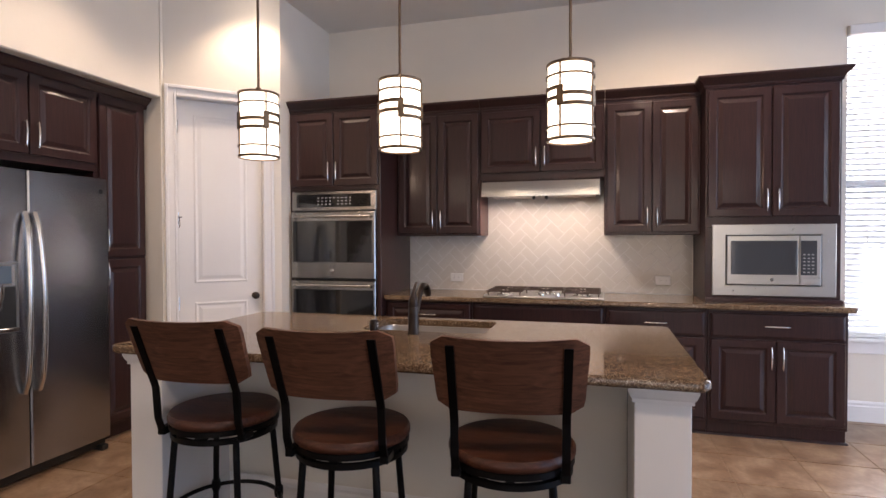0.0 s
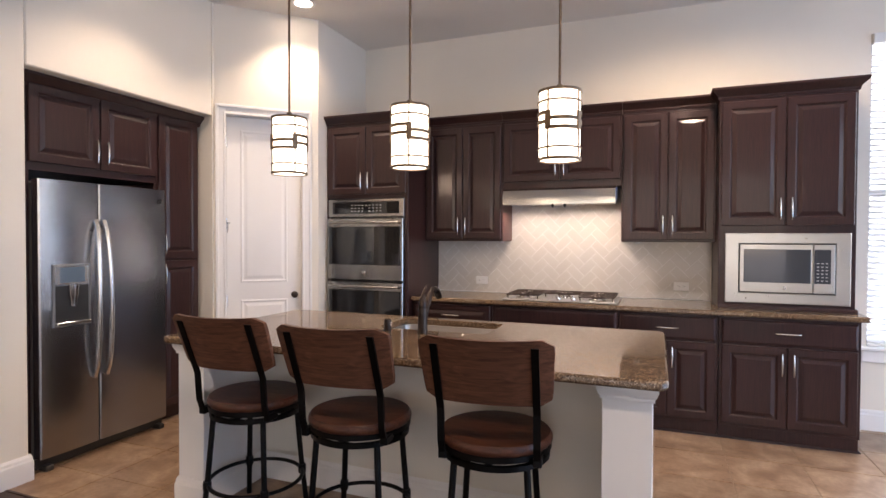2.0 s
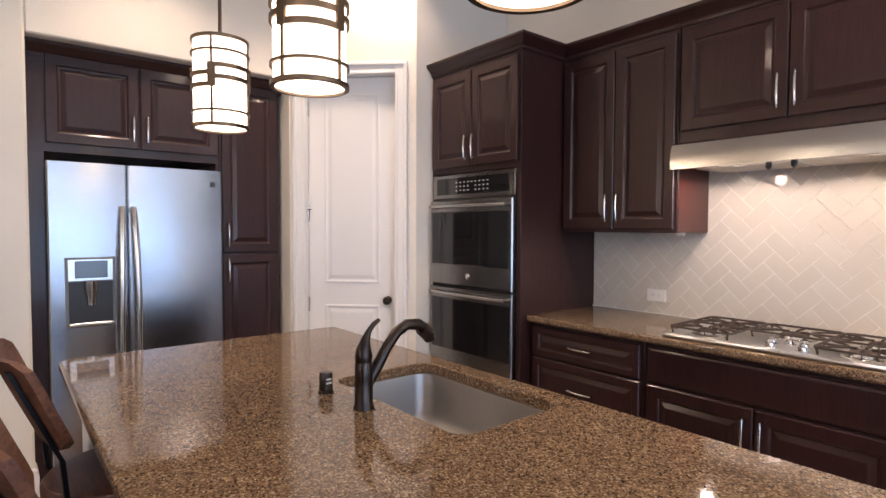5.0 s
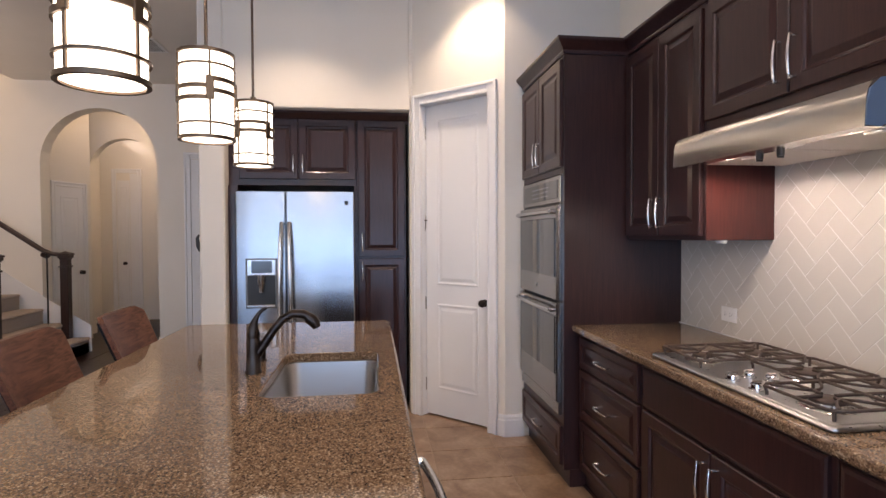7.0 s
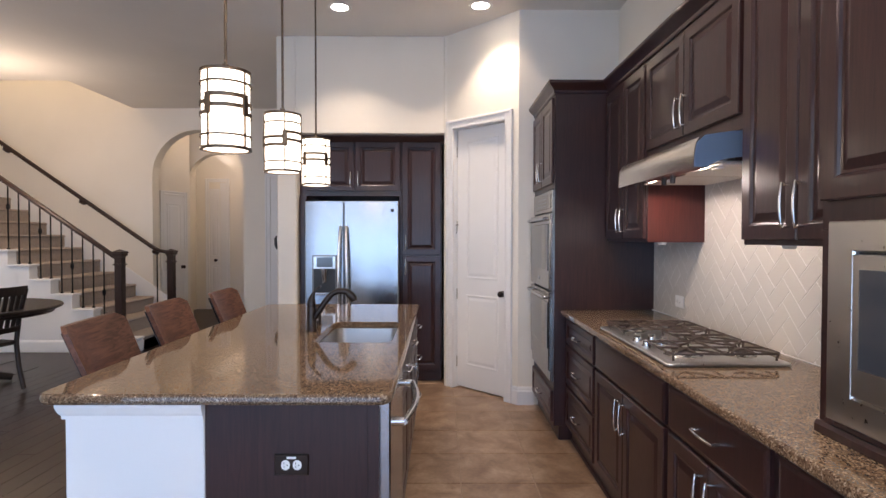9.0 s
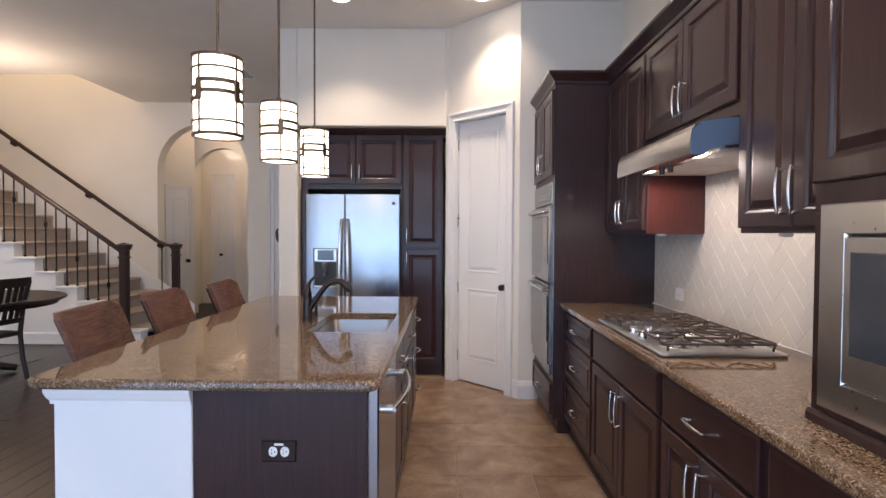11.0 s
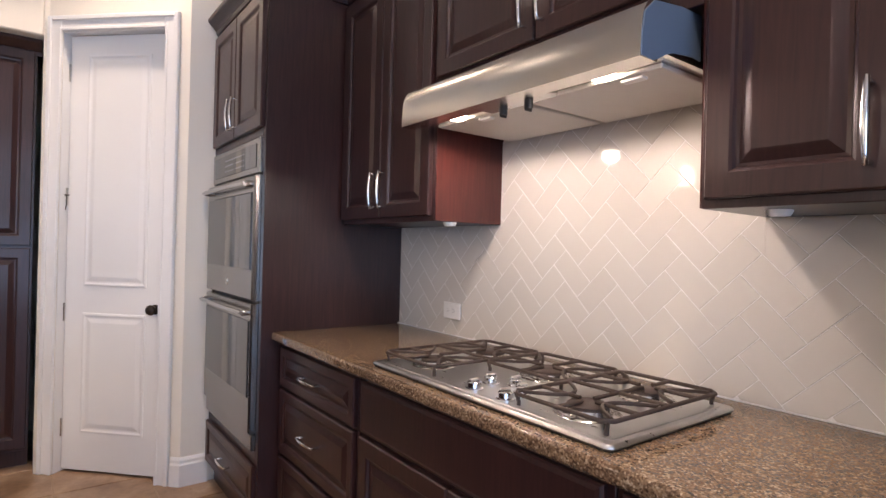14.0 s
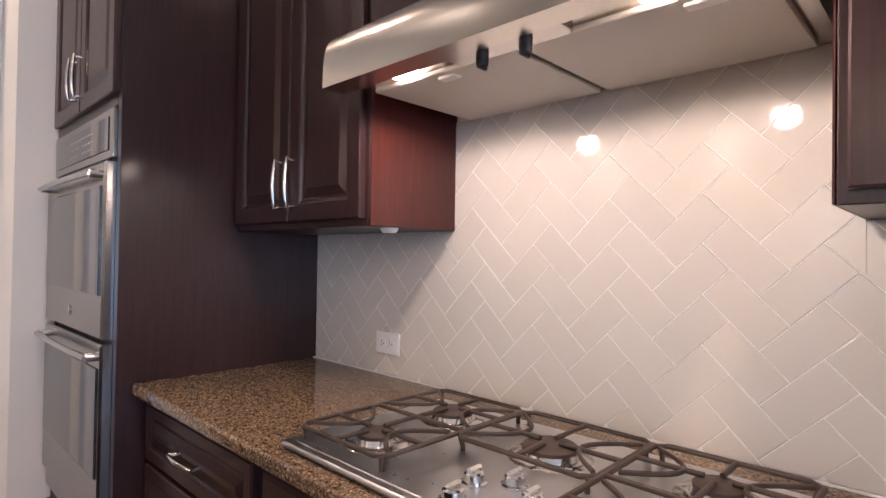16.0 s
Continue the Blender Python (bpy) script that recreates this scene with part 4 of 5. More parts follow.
def build_pantry_door():
    d = thing("door_1", "closed white two-panel pantry door with a dark bronze knob", "door", (NICHE, 4.53, 0), 45)
    tagged(d, kind="structure")
    leaf = door_leaf(d, 0.091, 0.709, 0.014, 2.458, 0.052, [(0.205, 0.595, 1.05, 2.35), (0.205, 0.595, 0.225, 0.90)])
    knob(leaf, 0.652, 0.052, 0.935, BRONZE)
    for z in (0.25, 0.90, 1.55, 2.25):
        part("hinge", Geo().lathe([(0, z - 0.05), (0.006, z - 0.05), (0.006, z + 0.05), (0, z + 0.05)], (0.093, 0.046, 0), 8), CHROME, leaf)
    part("latch", Geo().box(0.088, 0.12, 0.030, 0.034, 1.555, 1.562, 0.001).tube([(0.102, 0.032, 1.56), (0.104, 0.03, 1.50), (0.098, 0.03, 1.475)], 0.0025, 6), BRONZE, leaf, "small dark hook latch")
    part("jamb", Geo().box(0.0865, 0.0895, 0.0, 0.119, 0.0, 2.4645, 0).box(0.7105, 0.7135, 0.0, 0.119, 0.0, 2.4645, 0).box(0.0895, 0.7105, 0.0, 0.119, 2.4615, 2.4645, 0), WHITE, d)
    casing(d, 0.0865, 0.7135, 2.4645, 0.082)
    part("back_board", Geo().box(0.05, 0.76, 0.125, 0.14, 0.0, 2.5, 0), WALL, d)
    hall = thing("door_2", "closed white panelled hallway door", "door", (-5.57, 0.019, 0), 160)
    tagged(hall, kind="structure")
    leaf = door_leaf(hall, 0.188, 0.600, 0.012, 2.105, -0.012, [(0.255, 0.535, 1.05, 1.98), (0.255, 0.535, 0.2, 0.88)], 0.011)
    knob(leaf, 0.555, -0.012, 0.95, BRONZE)
    casing(hall, 0.186, 0.602, 2.11, 0.065)
    far = thing("door_3", "white hallway door standing in a cased opening", "door", (-8.0, -0.285, 0), 90)
    tagged(far, kind="structure")
    leaf = door_leaf(far, 0.156, 0.360, 0.012, 2.40, -0.009, [(0.18, 0.335, 1.05, 2.3), (0.18, 0.335, 0.2, 0.88)], 0.008)
    knob(leaf, 0.283, -0.009, 0.98, BRONZE)
    part("reveal", Geo().box(0.366, 0.482, -0.004, -0.0005, 0.012, 2.52, 0), WHITE, far, "white reveal of the open doorway")
    casing(far, 0.148, 0.484, 2.53, 0.07)
    side = thing("door_4", "white casing and edge of a doorway in the hall wall", "door", (WEST, 1.82, 0), 90)
    tagged(side, kind="structure")
    door_leaf(side, 0.09, 0.85, 0.012, 2.42, -0.012, [(0.17, 0.77, 1.05, 2.3)], 0.011)
    casing(side, 0.085, 0.86, 2.43, 0.08)
    hook = thing("key_hook", "black metal wall hook with hanging keys", "hook", (-2.46, 2.888, 1.392))
    part("plate", Geo().box(-0.018, 0.018, -0.006, 0.0, -0.07, 0.075, 0.002), CHROME, hook)
    part("keys", Geo().tube([(0, -0.006, 0.05), (0, -0.03, 0.055), (0, -0.04, 0.03), (0, -0.035, -0.03), (0, -0.025, -0.075)], [0.006, 0.009, 0.014, 0.016, 0.005], 8), BLACK, hook, "bunch of dark keys", 50)


build_pantry_door()

# ---- island ----
ISL = (-1.375, 1.105, 3.117, 4.308)


def build_island():
    isl = thing("kitchen_island", "island with a cream front, white posts and espresso cabinets", "island", (0, 0, 0))
    part("knee_wall", Geo().box(-1.145, 0.863, 3.645, 3.725, 0, 0.877, 0), CREAM, isl, "cream painted knee wall")
    for x0, x1 in ((-1.32, -1.145), (0.865, 1.05)):
        part("post", Geo().box(x0, x1, 3.186, 3.66, 0, 0.845, 0.003), WHITE, isl, "white painted island post")
        cap = [(0, 0.815), (0.008, 0.818), (0.008, 0.83), (0.014, 0.838), (0.022, 0.86), (0.022, 0.877), (0, 0.877)]
        part("post_cap", Geo().moulding(cap, [(x0, 3.66), (x0, 3.186), (x1, 3.186), (x1, 3.66)]).box(x0, x1, 3.186, 3.66, 0.843, 0.876, 0), WHITE, isl, "white capital moulding")
        part("post_base", Geo().moulding(BASE_PROFILE, [(x0, 3.66), (x0, 3.186), (x1, 3.186), (x1, 3.66)]), WHITE, isl)
    part("front_baseboard", Geo().moulding(BASE_PROFILE, [(-1.145, 3.645), (0.865, 3.645)]), WHITE, isl)
    part("carcass", Geo().box(-1.315, -0.60, 3.725, 4.25, 0.1, 0.877, 0).box(0.26, 1.03, 3.725, 4.25, 0.1, 0.877, 0).box(-0.60, 0.26, 3.725, 3.76, 0.1, 0.877, 0).box(-0.60, 0.26, 4.235, 4.25, 0.1, 0.64, 0), ESPRESSO, isl)
    part("toe_kick", Geo().box(-1.305, 1.03, 3.725, 4.19, 0.0, 0.1, 0), ESPRESSO, isl)
    part("end_panel", Geo().box(1.031, 1.043, 3.661, 4.258, 0.0, 0.877, 0.001).box(1.043, 1.047, 4.218, 4.258, 0.0, 0.877, 0.001), ESPRESSO, isl, "plain espresso end panel")
    part("end_panel", Geo().box(-1.332, -1.316, 3.661, 4.258, 0.0, 0.877, 0.001), ESPRESSO, isl, "plain espresso end panel")
    # the working side, seen from the range: local x runs towards -x
    side = part("drawer_bank", Geo().box(0.0, 0.32, 0, 0.02, 0.1, 0.877, 0.001), ESPRESSO, isl)
    side.matrix_local = pose(-0.995, 4.27, 0, 0, 0, 180)
    for z0, z1 in ((0.69, 0.855), (0.41, 0.675), (0.125, 0.395)):
        add_drawer(side, 0.01, 0.31, z0, z1)
    mid = part("sink_front", Geo().box(0.0, 1.365, 0, 0.02, 0.1, 0.877, 0.001), ESPRESSO, isl)
    mid.matrix_local = pose(0.372, 4.27, 0, 0, 0, 180)
    add_drawer(mid, 0.01, 0.45, 0.69, 0.855)
    add_door(mid, 0.01, 0.45, 0.125, 0.675, "r", low=False)
    add_door(mid, 0.46, 0.905, 0.125, 0.675, "r", low=False)
    add_door(mid, 0.91, 1.355, 0.125, 0.675, "l", low=False)
    add_drawer(mid, 0.46, 1.355, 0.69, 0.855, pull=True)
    dw = thing("dishwasher", "stainless steel dishwasher built into the island", "dishwasher", (1.02, 4.26, 0), 180)
    part("door", Geo().rings([(i, 0.60 - i, 0.11 + i, 0.873 - i, -y) for i, y in ((0, -0.005), (0, 0.03), (0.004, 0.036), (0.02, 0.036))]), STEEL_V, dw)
    part("control_strip", Geo().box(0.0, 0.60, 0.0, 0.004, 0.86, 0.876, 0.001), BLACK, dw)
    bar_handle(dw, 0.03, 0.57, -0.036, 0.785, 0.045, 0.013, 0.03)
    # worktop with the sink cut-out
    hole = (-0.462, 0.195, 3.824, 4.221, 0.05)
    top = thing("island_worktop", "polished brown speckled granite island top with a sink cut-out", "worktop", (0, 0, 0.878))
    part("slab", rounded_slab(ISL[0], ISL[1], ISL[2], ISL[3], 0, 0.037, 0.045, 0.01, hole), GRANITE, top, smooth=40)
    sink = thing("sink", "undermount stainless steel single-bowl sink", "sink", (0, 0, 0.68))
    n, loops = 6, []
    for inset, z in ((-0.03, 0.1965), (0.004, 0.1965), (0.006, 0.19), (0.014, 0.05), (0.03, 0.018), (0.06, 0.004), (0.10, 0.0)):
        r = 0.06
        a0, a1, b0, b1 = hole[0] + inset, hole[1] - inset, hole[2] + inset, hole[3] - inset
        for cx, cy, start in ((a1 - r, b1 - r, 0), (a0 + r, b1 - r, 90), (a0 + r, b0 + r, 180), (a1 - r, b0 + r, 270)):
            loops += [(cx + r * math.cos(radians(start + 90 * k / n)), cy + r * math.sin(radians(start + 90 * k / n)), z) for k in range(n + 1)]
    m = 4 * (n + 1)
    faces = [(i * m + k, i * m + (k + 1) % m, (i + 1) * m + (k + 1) % m, (i + 1) * m + k) for i in range(6) for k in range(m)]
    faces.append(tuple(6 * m + k for k in range(m)))
    part("bowl", Geo().add(loops, faces), SINKSTEEL, sink, "", 50)
    part("drain", Geo().lathe([(0.0, 0.004), (0.03, 0.004), (0.036, 0.006), (0.044, 0.003)], (-0.13, 4.02, 0), 24), CHROME, sink, "", 40)
    # faucet
    f = thing("faucet", "oil-rubbed bronze kitchen faucet with a pull-out spout", "faucet", (-0.141, 3.748, 0.9152))
    part("body", Geo().lathe([(0.0, 0.0), (0.031, 0.0), (0.031, 0.006), (0.027, 0.012), (0.0255, 0.09), (0.026, 0.125), (0.024, 0.13), (0.024, 0.136), (0.0, 0.136)], n=24), BRONZE, f, "", 40)
    spout = [(0, 0.0, 0.05), (0, 0.018, 0.075), (0, 0.045, 0.115), (0, 0.078, 0.165), (0, 0.112, 0.205), (0, 0.15, 0.225), (0, 0.19, 0.222), (0, 0.222, 0.203), (0, 0.24, 0.180)]
    part("spout", Geo().tube(spout, [0.016, 0.017, 0.017, 0.0165, 0.016, 0.0165, 0.018, 0.019, 0.018], 14), BRONZE, f, "", 60)
    part("spray_head", Geo().tube([(0, 0.205, 0.208), (0, 0.232, 0.185), (0, 0.24, 0.168)], [0.021, 0.021, 0.017], 14), BRONZE, f, "", 60)
    lever = [(0, 0, 0.136), (0, 0, 0.15), (0, 0.0, 0.172), (0, 0.006, 0.198), (0, 0.018, 0.222), (0, 0.034, 0.240), (0, 0.052, 0.250)]
    part("lever", Geo().tube(lever, [0.024, 0.026, 0.022, 0.013, 0.008, 0.007, 0.006], 14), BRONZE, f, "", 60)
    gap = thing("air_gap", "small dark bronze dishwasher air gap beside the faucet", "air gap", (-0.348, 3.735, 0.9152))
    part("cap", Geo().lathe([(0, 0.0), (0.025, 0.0), (0.025, 0.005), (0.021, 0.008), (0.021, 0.058), (0.017, 0.064), (0, 0.064)], n=20), BRONZE, gap, "", 40)
    part("slot", Geo().box(0.012, 0.0225, -0.009, 0.009, 0.030, 0.036, 0.001).box(0.012, 0.0225, -0.009, 0.009, 0.042, 0.048, 0.001), LIGHTGREY, gap)


build_island()


def outlet(label, m, plate_material, face_material, wide=True):
    o = thing("outlet", label, "outlet")
    o.matrix_world = m
    w, h = (0.118, 0.074) if wide else (0.074, 0.118)
    part("plate", Geo().rings([(-w / 2 + i, w / 2 - i, -h / 2 + i, h / 2 - i, -y) for i, y in ((0, 0), (0, 0.003), (0.004, 0.006), (0.01, 0.006))]), plate_material, o)
    for k in (-1, 1):
        c = 0.020 * k
        socket = part("socket", Geo().prism([(c + 0.016 * math.cos(a) * (0.95 if abs(math.cos(a)) > 0.8 else 1), 0.0175 * math.sin(a)) for a in [math.pi * 2 * j / 16 for j in range(16)]], -0.0075, -0.0055), face_material, o)
        part("slots", Geo().box(c - 0.006, c - 0.004, -0.0082, -0.0076, -0.009, -0.003, 0).box(c - 0.006, c - 0.004, -0.0082, -0.0076, 0.003, 0.009, 0).box(c + 0.004, c + 0.008, -0.0082, -0.0076, -0.002, 0.002, 0), BLACK, socket)
    return o


outlet("white double outlet on the tiled splashback", pose(-0.494, BACK - 0.017, 1.039), IVORY, IVORY)
outlet("white double outlet on the tiled splashback", pose(1.246, BACK - 0.017, 1.041), IVORY, IVORY)
cover = outlet("bronze outlet plate with white sockets on the island's end", pose(1.0432, 3.958, 0.657, 0, 0, 90), BRONZE, IVORY)
part("label_strip", Geo().box(-0.016, 0.016, -0.0072, -0.006, 0.021, 0.029, 0.0005), IVORY, cover)

# ---- stools ----


def build_stool():
    s = thing("bar_stool", "swivel bar stool with a curved wooden back and black iron frame", "stool", (0, 0, 0), 0, "stools at the island")
    part("seat", Geo().lathe([(0.0, 0.663), (0.10, 0.661), (0.195, 0.667), (0.217, 0.664), (0.226, 0.651), (0.226, 0.632), (0.218, 0.622), (0.0, 0.622)], n=36), SEATWOOD, s, "worn brown round wooden seat", 40)
    part("seat_ring", Geo().lathe([(0.222, 0.621), (0.222, 0.598), (0.208, 0.598), (0.208, 0.621)], n=36), IRON, s, "", 40)
    part("swivel_ring", Geo().lathe([(0.216, 0.582), (0.216, 0.560), (0.194, 0.560), (0.194, 0.582)], n=36), IRON, s, "", 40)
    part("hub", Geo().lathe([(0.0, 0.621), (0.10, 0.621), (0.10, 0.562), (0.0, 0.562)], n=20).box(-0.20, 0.20, -0.015, 0.015, 0.562, 0.580, 0.001).box(-0.015, 0.015, -0.20, 0.20, 0.562, 0.580, 0.001), IRON, s, "", 40)
    for a in (45, 135, 225, 315):
        c, q = math.cos(radians(a)), math.sin(radians(a))
        part("leg", Geo().tube([(0.196 * c, 0.196 * q, 0.575), (0.222 * c, 0.222 * q, 0.25), (0.248 * c, 0.248 * q, 0.0)], 0.0135, 10).lathe([(0.0, 0.175), (0.018, 0.175), (0.02, 0.185), (0.02, 0.215), (0.018, 0.225), (0.0, 0.225)], (0.226 * c, 0.226 * q, 0), 10), IRON, s, "", 50)
    ring = [(0.222 * math.cos(2 * math.pi * k / 40), 0.222 * math.sin(2 * math.pi * k / 40), 0.20) for k in range(40)]
    part("footrest", Geo().tube(ring, 0.010, 8, True), IRON, s, "round iron footrest ring", 50)
    # curved back panel
    R, half, n, m = 0.50, 0.248, 16, 10
    zc, hh = 0.978, 0.142
    vs, faces = [], []
    for j in range(m + 1):
        v = -1 + 2 * j / m
        z = zc + hh * v
        corner = 0.045
        over = max(0.0, abs(v) * hh - (hh - corner))
        trim = corner - math.sqrt(max(0.0, corner**2 - over**2))
        lim = half - trim - 0.012 * (1 - (v + 1) / 2)
        for i in range(n + 1):
            x = -lim + 2 * lim * i / n
            y = -0.225 - 0.055 * v - (math.sqrt(R * R - x * x) - math.sqrt(R * R - half * half)) * 0.75
            z_i = z + (0.010 * (1 - (x / half) ** 2) * (-1) if v > 0.9 else 0.0)
            vs.append((x, y + 0.011, z_i))
            vs.append((x, y - 0.011, z_i))
    def idx(i, j, b):
        return 2 * (j * (n + 1) + i) + b
    for j in range(m):
        for i in range(n):
            faces.append((idx(i, j, 0), idx(i + 1, j, 0), idx(i + 1, j + 1, 0), idx(i, j + 1, 0)))
            faces.append((idx(i, j, 1), idx(i, j + 1, 1), idx(i + 1, j + 1, 1), idx(i + 1, j, 1)))
    for i in range(n):
        faces += [(idx(i, 0, 0), idx(i, 0, 1), idx(i + 1, 0, 1), idx(i + 1, 0, 0)), (idx(i, m, 0), idx(i + 1, m, 0), idx(i + 1, m, 1), idx(i, m, 1))]
    for j in range(m):
        faces += [(idx(0, j, 0), idx(0, j + 1, 0), idx(0, j + 1, 1), idx(0, j, 1)), (idx(n, j, 0), idx(n, j, 1), idx(n, j + 1, 1), idx(n, j + 1, 0))]
    part("backrest", Geo().add(vs, faces), STOOLWOOD, s, "curved plank wood backrest", 35)
    for x in (-0.18, 0.18):
        def y_of(z):
            v = (z - zc) / hh
            return -0.225 - 0.055 * v - (math.sqrt(R * R - x * x) - math.sqrt(R * R - half * half)) * 0.75 - 0.016
        rows = [(-0.16, 0.59), (-0.185, 0.66), (y_of(0.80), 0.80), (y_of(0.87), 0.87), (y_of(1.0), 1.0), (y_of(1.085), 1.085)]
        sides = []
        for y, z in rows:
            sides += [(x - 0.0135, y - 0.006, z), (x + 0.0135, y - 0.006, z), (x + 0.0135, y + 0.006, z), (x - 0.0135, y + 0.006, z)]
        fs = [(4 * r + k, 4 * r + (k + 1) % 4, 4 * r + 4 + (k + 1) % 4, 4 * r + 4 + k) for r in range(len(rows) - 1) for k in range(4)] + [(3, 2, 1, 0), tuple(4 * (len(rows) - 1) + k for k in range(4))]
        part("back_post", Geo().add(sides, fs).box(x - 0.016, x + 0.016, -0.172, -0.10, 0.578, 0.612, 0.003), IRON, s, "flat black iron back post")
    # counter height: a little broader and lower
    for ob in s.children:
        ob.data.transform(Matrix.Diagonal((1.045, 1.045, 0.96, 1)))
    return s


stool = build_stool()
stool.matrix_world = pose(0.432, 3.212, 0, 0, 0, 7)
copy_thing(stool, pose(-0.217, 3.205, 0, 0, 0, 5))
copy_thing(stool, pose(-0.870, 3.265, 0, 0, 0, 4))

# ---- lamps ----


def build_pendant():
    p = thing("pendant_lamp", "lit drum pendant lamp with opal glass in a brown metal lattice", "pendant lamp", (0, 0, 0), 0, "pendants over the island")
    r, h = 0.094, 0.325
    shade = part("shade", Geo().lathe([(0.0, 0.006), (r - 0.004, 0.006), (r, 0.012), (r, h - 0.004), (0.0, h - 0.004)], n=36), SHADEGLASS, p, "glowing white opal glass", 40)
    def hoop(z0, z1, r0=r + 0.002, r1=r + 0.009, sweep=(0, 360), n=36):
        return Geo().lathe([(r0, z0), (r1, z0), (r1, z1), (r0, z1), (r0, z0)], n=n, sweep=sweep)
    part("rim", hoop(0.0, 0.012, r - 0.004, r + 0.008), BROWNIRON, p, "", 40)
    part("top_plate", Geo().lathe([(0.0, h), (r + 0.008, h), (r + 0.008, h - 0.012), (r - 0.002, h - 0.012)], n=36), BROWNIRON, p, "", 40)
    part("hoop", hoop(0.052, 0.060), BROWNIRON, p, "", 40)
    part("hoop", hoop(h - 0.060, h - 0.052), BROWNIRON, p, "", 40)
    for k in range(4):
        a = 90 * k
        lift = 0.014 if k % 2 else -0.014
        for z in (0.150 + lift, 0.192 + lift):
            g = hoop(z, z + 0.016, sweep=(a + 4, a + 86), n=10)
            part("band", g, BROWNIRON, p, "", 40)
        c, q = math.cos(radians(a)), math.sin(radians(a))
        bar = part("upright", Geo().box(r + 0.001, r + 0.008, -0.004, 0.004, 0.005, h - 0.005, 0.001), BROWNIRON, p)
        bar.matrix_local = pose(0, 0, 0, 0, 0, a)
        block = part("bracket", Geo().box(r + 0.002, r + 0.012, -0.014, 0.014, 0.136, 0.222, 0.002), BROWNIRON, p)
        block.matrix_local = pose(0, 0, 0, 0, 0, a)
    part("rod", Geo().lathe([(0.0, h), (0.016, h), (0.014, h + 0.03), (0.0065, h + 0.035), (0.0065, CEIL - 1.797 - 0.02), (0.0, CEIL - 1.797 - 0.02)], n=12), BROWNIRON, p, "", 40)
    part("canopy", Geo().lathe([(0.0, CEIL - 1.797 - 0.028), (0.03, CEIL - 1.797 - 0.026), (0.06, CEIL - 1.797 - 0.012), (0.062, CEIL - 1.797 - 0.0005), (0.0, CEIL - 1.797 - 0.0005)], n=24), BROWNIRON, p, "", 40)
    return p


pendant = build_pendant()
pendant.matrix_world = pose(0.628, 3.578, 1.797, 0, 0, 248)
copy_thing(pendant, pose(-0.147, 3.590, 1.797, 0, 0, 292))
copy_thing(pendant, pose(-0.913, 3.600, 1.797, 0, 0, 235))


def recessed(x, y, power, cone=115):
    r = thing("recessed_light", "lit white recessed ceiling downlight, two of the four added unseen", "ceiling light", (x, y, CEIL), 0, "recessed ceiling lights")
    part("trim", Geo().lathe([(0.072, -0.004), (0.098, -0.004), (0.100, -0.0005), (0.070, -0.0005)], n=28), WHITE, r, "", 40)
    part("lens", Geo().lathe([(0.0, -0.007), (0.05, -0.006), (0.071, -0.0015)], n=28), LENS, r, "", 40)
    lamp("downlight", "SPOT", look((x, y, CEIL - 0.02), (x, y, 0)), power, (1.0, 0.83, 0.64), 0.06, None, cone)


# the two at x = 1.35 are added unseen to brighten the room
for x, y, power, cone in ((-1.72, 3.62, 60, 115), (-1.68, 4.80, 60, 115), (1.35, 4.75, 100, 165), (1.35, 1.6, 115, 165)):
    recessed(x, y, power, cone)
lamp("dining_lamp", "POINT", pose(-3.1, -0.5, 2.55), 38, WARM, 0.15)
# the hall's and the stairwell's own lights
lamp("hall_lamp", "POINT", pose(-6.0, 1.0, 3.32), 10, WARM, 0.12)
lamp("hall_lamp", "POINT", pose(-7.4, 0.8, 3.32), 15, WARM, 0.12)
lamp("stairwell_lamp", "POINT", pose(-4.6, -1.6, 4.9), 29, (1.0, 0.84, 0.62), 0.15)
for x in (0.011, 0.578):
    lamp("hood_lamp", "SPOT", look((x, 5.568, 1.714), (x, 5.62, 0)), 6.4, (1.0, 0.88, 0.78), 0.03, None, 172, 0.2)

vent = thing("ceiling_vent", "white slatted ceiling air vent", "vent", (-3.88, 1.93, CEIL))
part("vent_frame", Geo().box(-0.21, 0.21, -0.17, -0.145, -0.008, -0.0005, 0.002).box(-0.21, 0.21, 0.145, 0.17, -0.008, -0.0005, 0.002).box(-0.21, -0.185, -0.145, 0.145, -0.008, -0.0005, 0.002).box(0.185, 0.21, -0.145, 0.145, -0.008, -0.0005, 0.002), WHITE, vent)
for k in range(12):
    part("slat", Geo().box(-0.185, 0.185, -0.138 + k * 0.0245, -0.138 + k * 0.0245 + 0.004, -0.007, -0.0008, 0), WHITE, vent)
part("vent_back", Geo().box(-0.185, 0.185, -0.145, 0.145, -0.0008, -0.0004, 0), GREYPLASTIC, vent)
DAYGLOW = glow("hazy_daylight", (0.80, 0.90, 1.0), 2.6)

# ---- windows ----


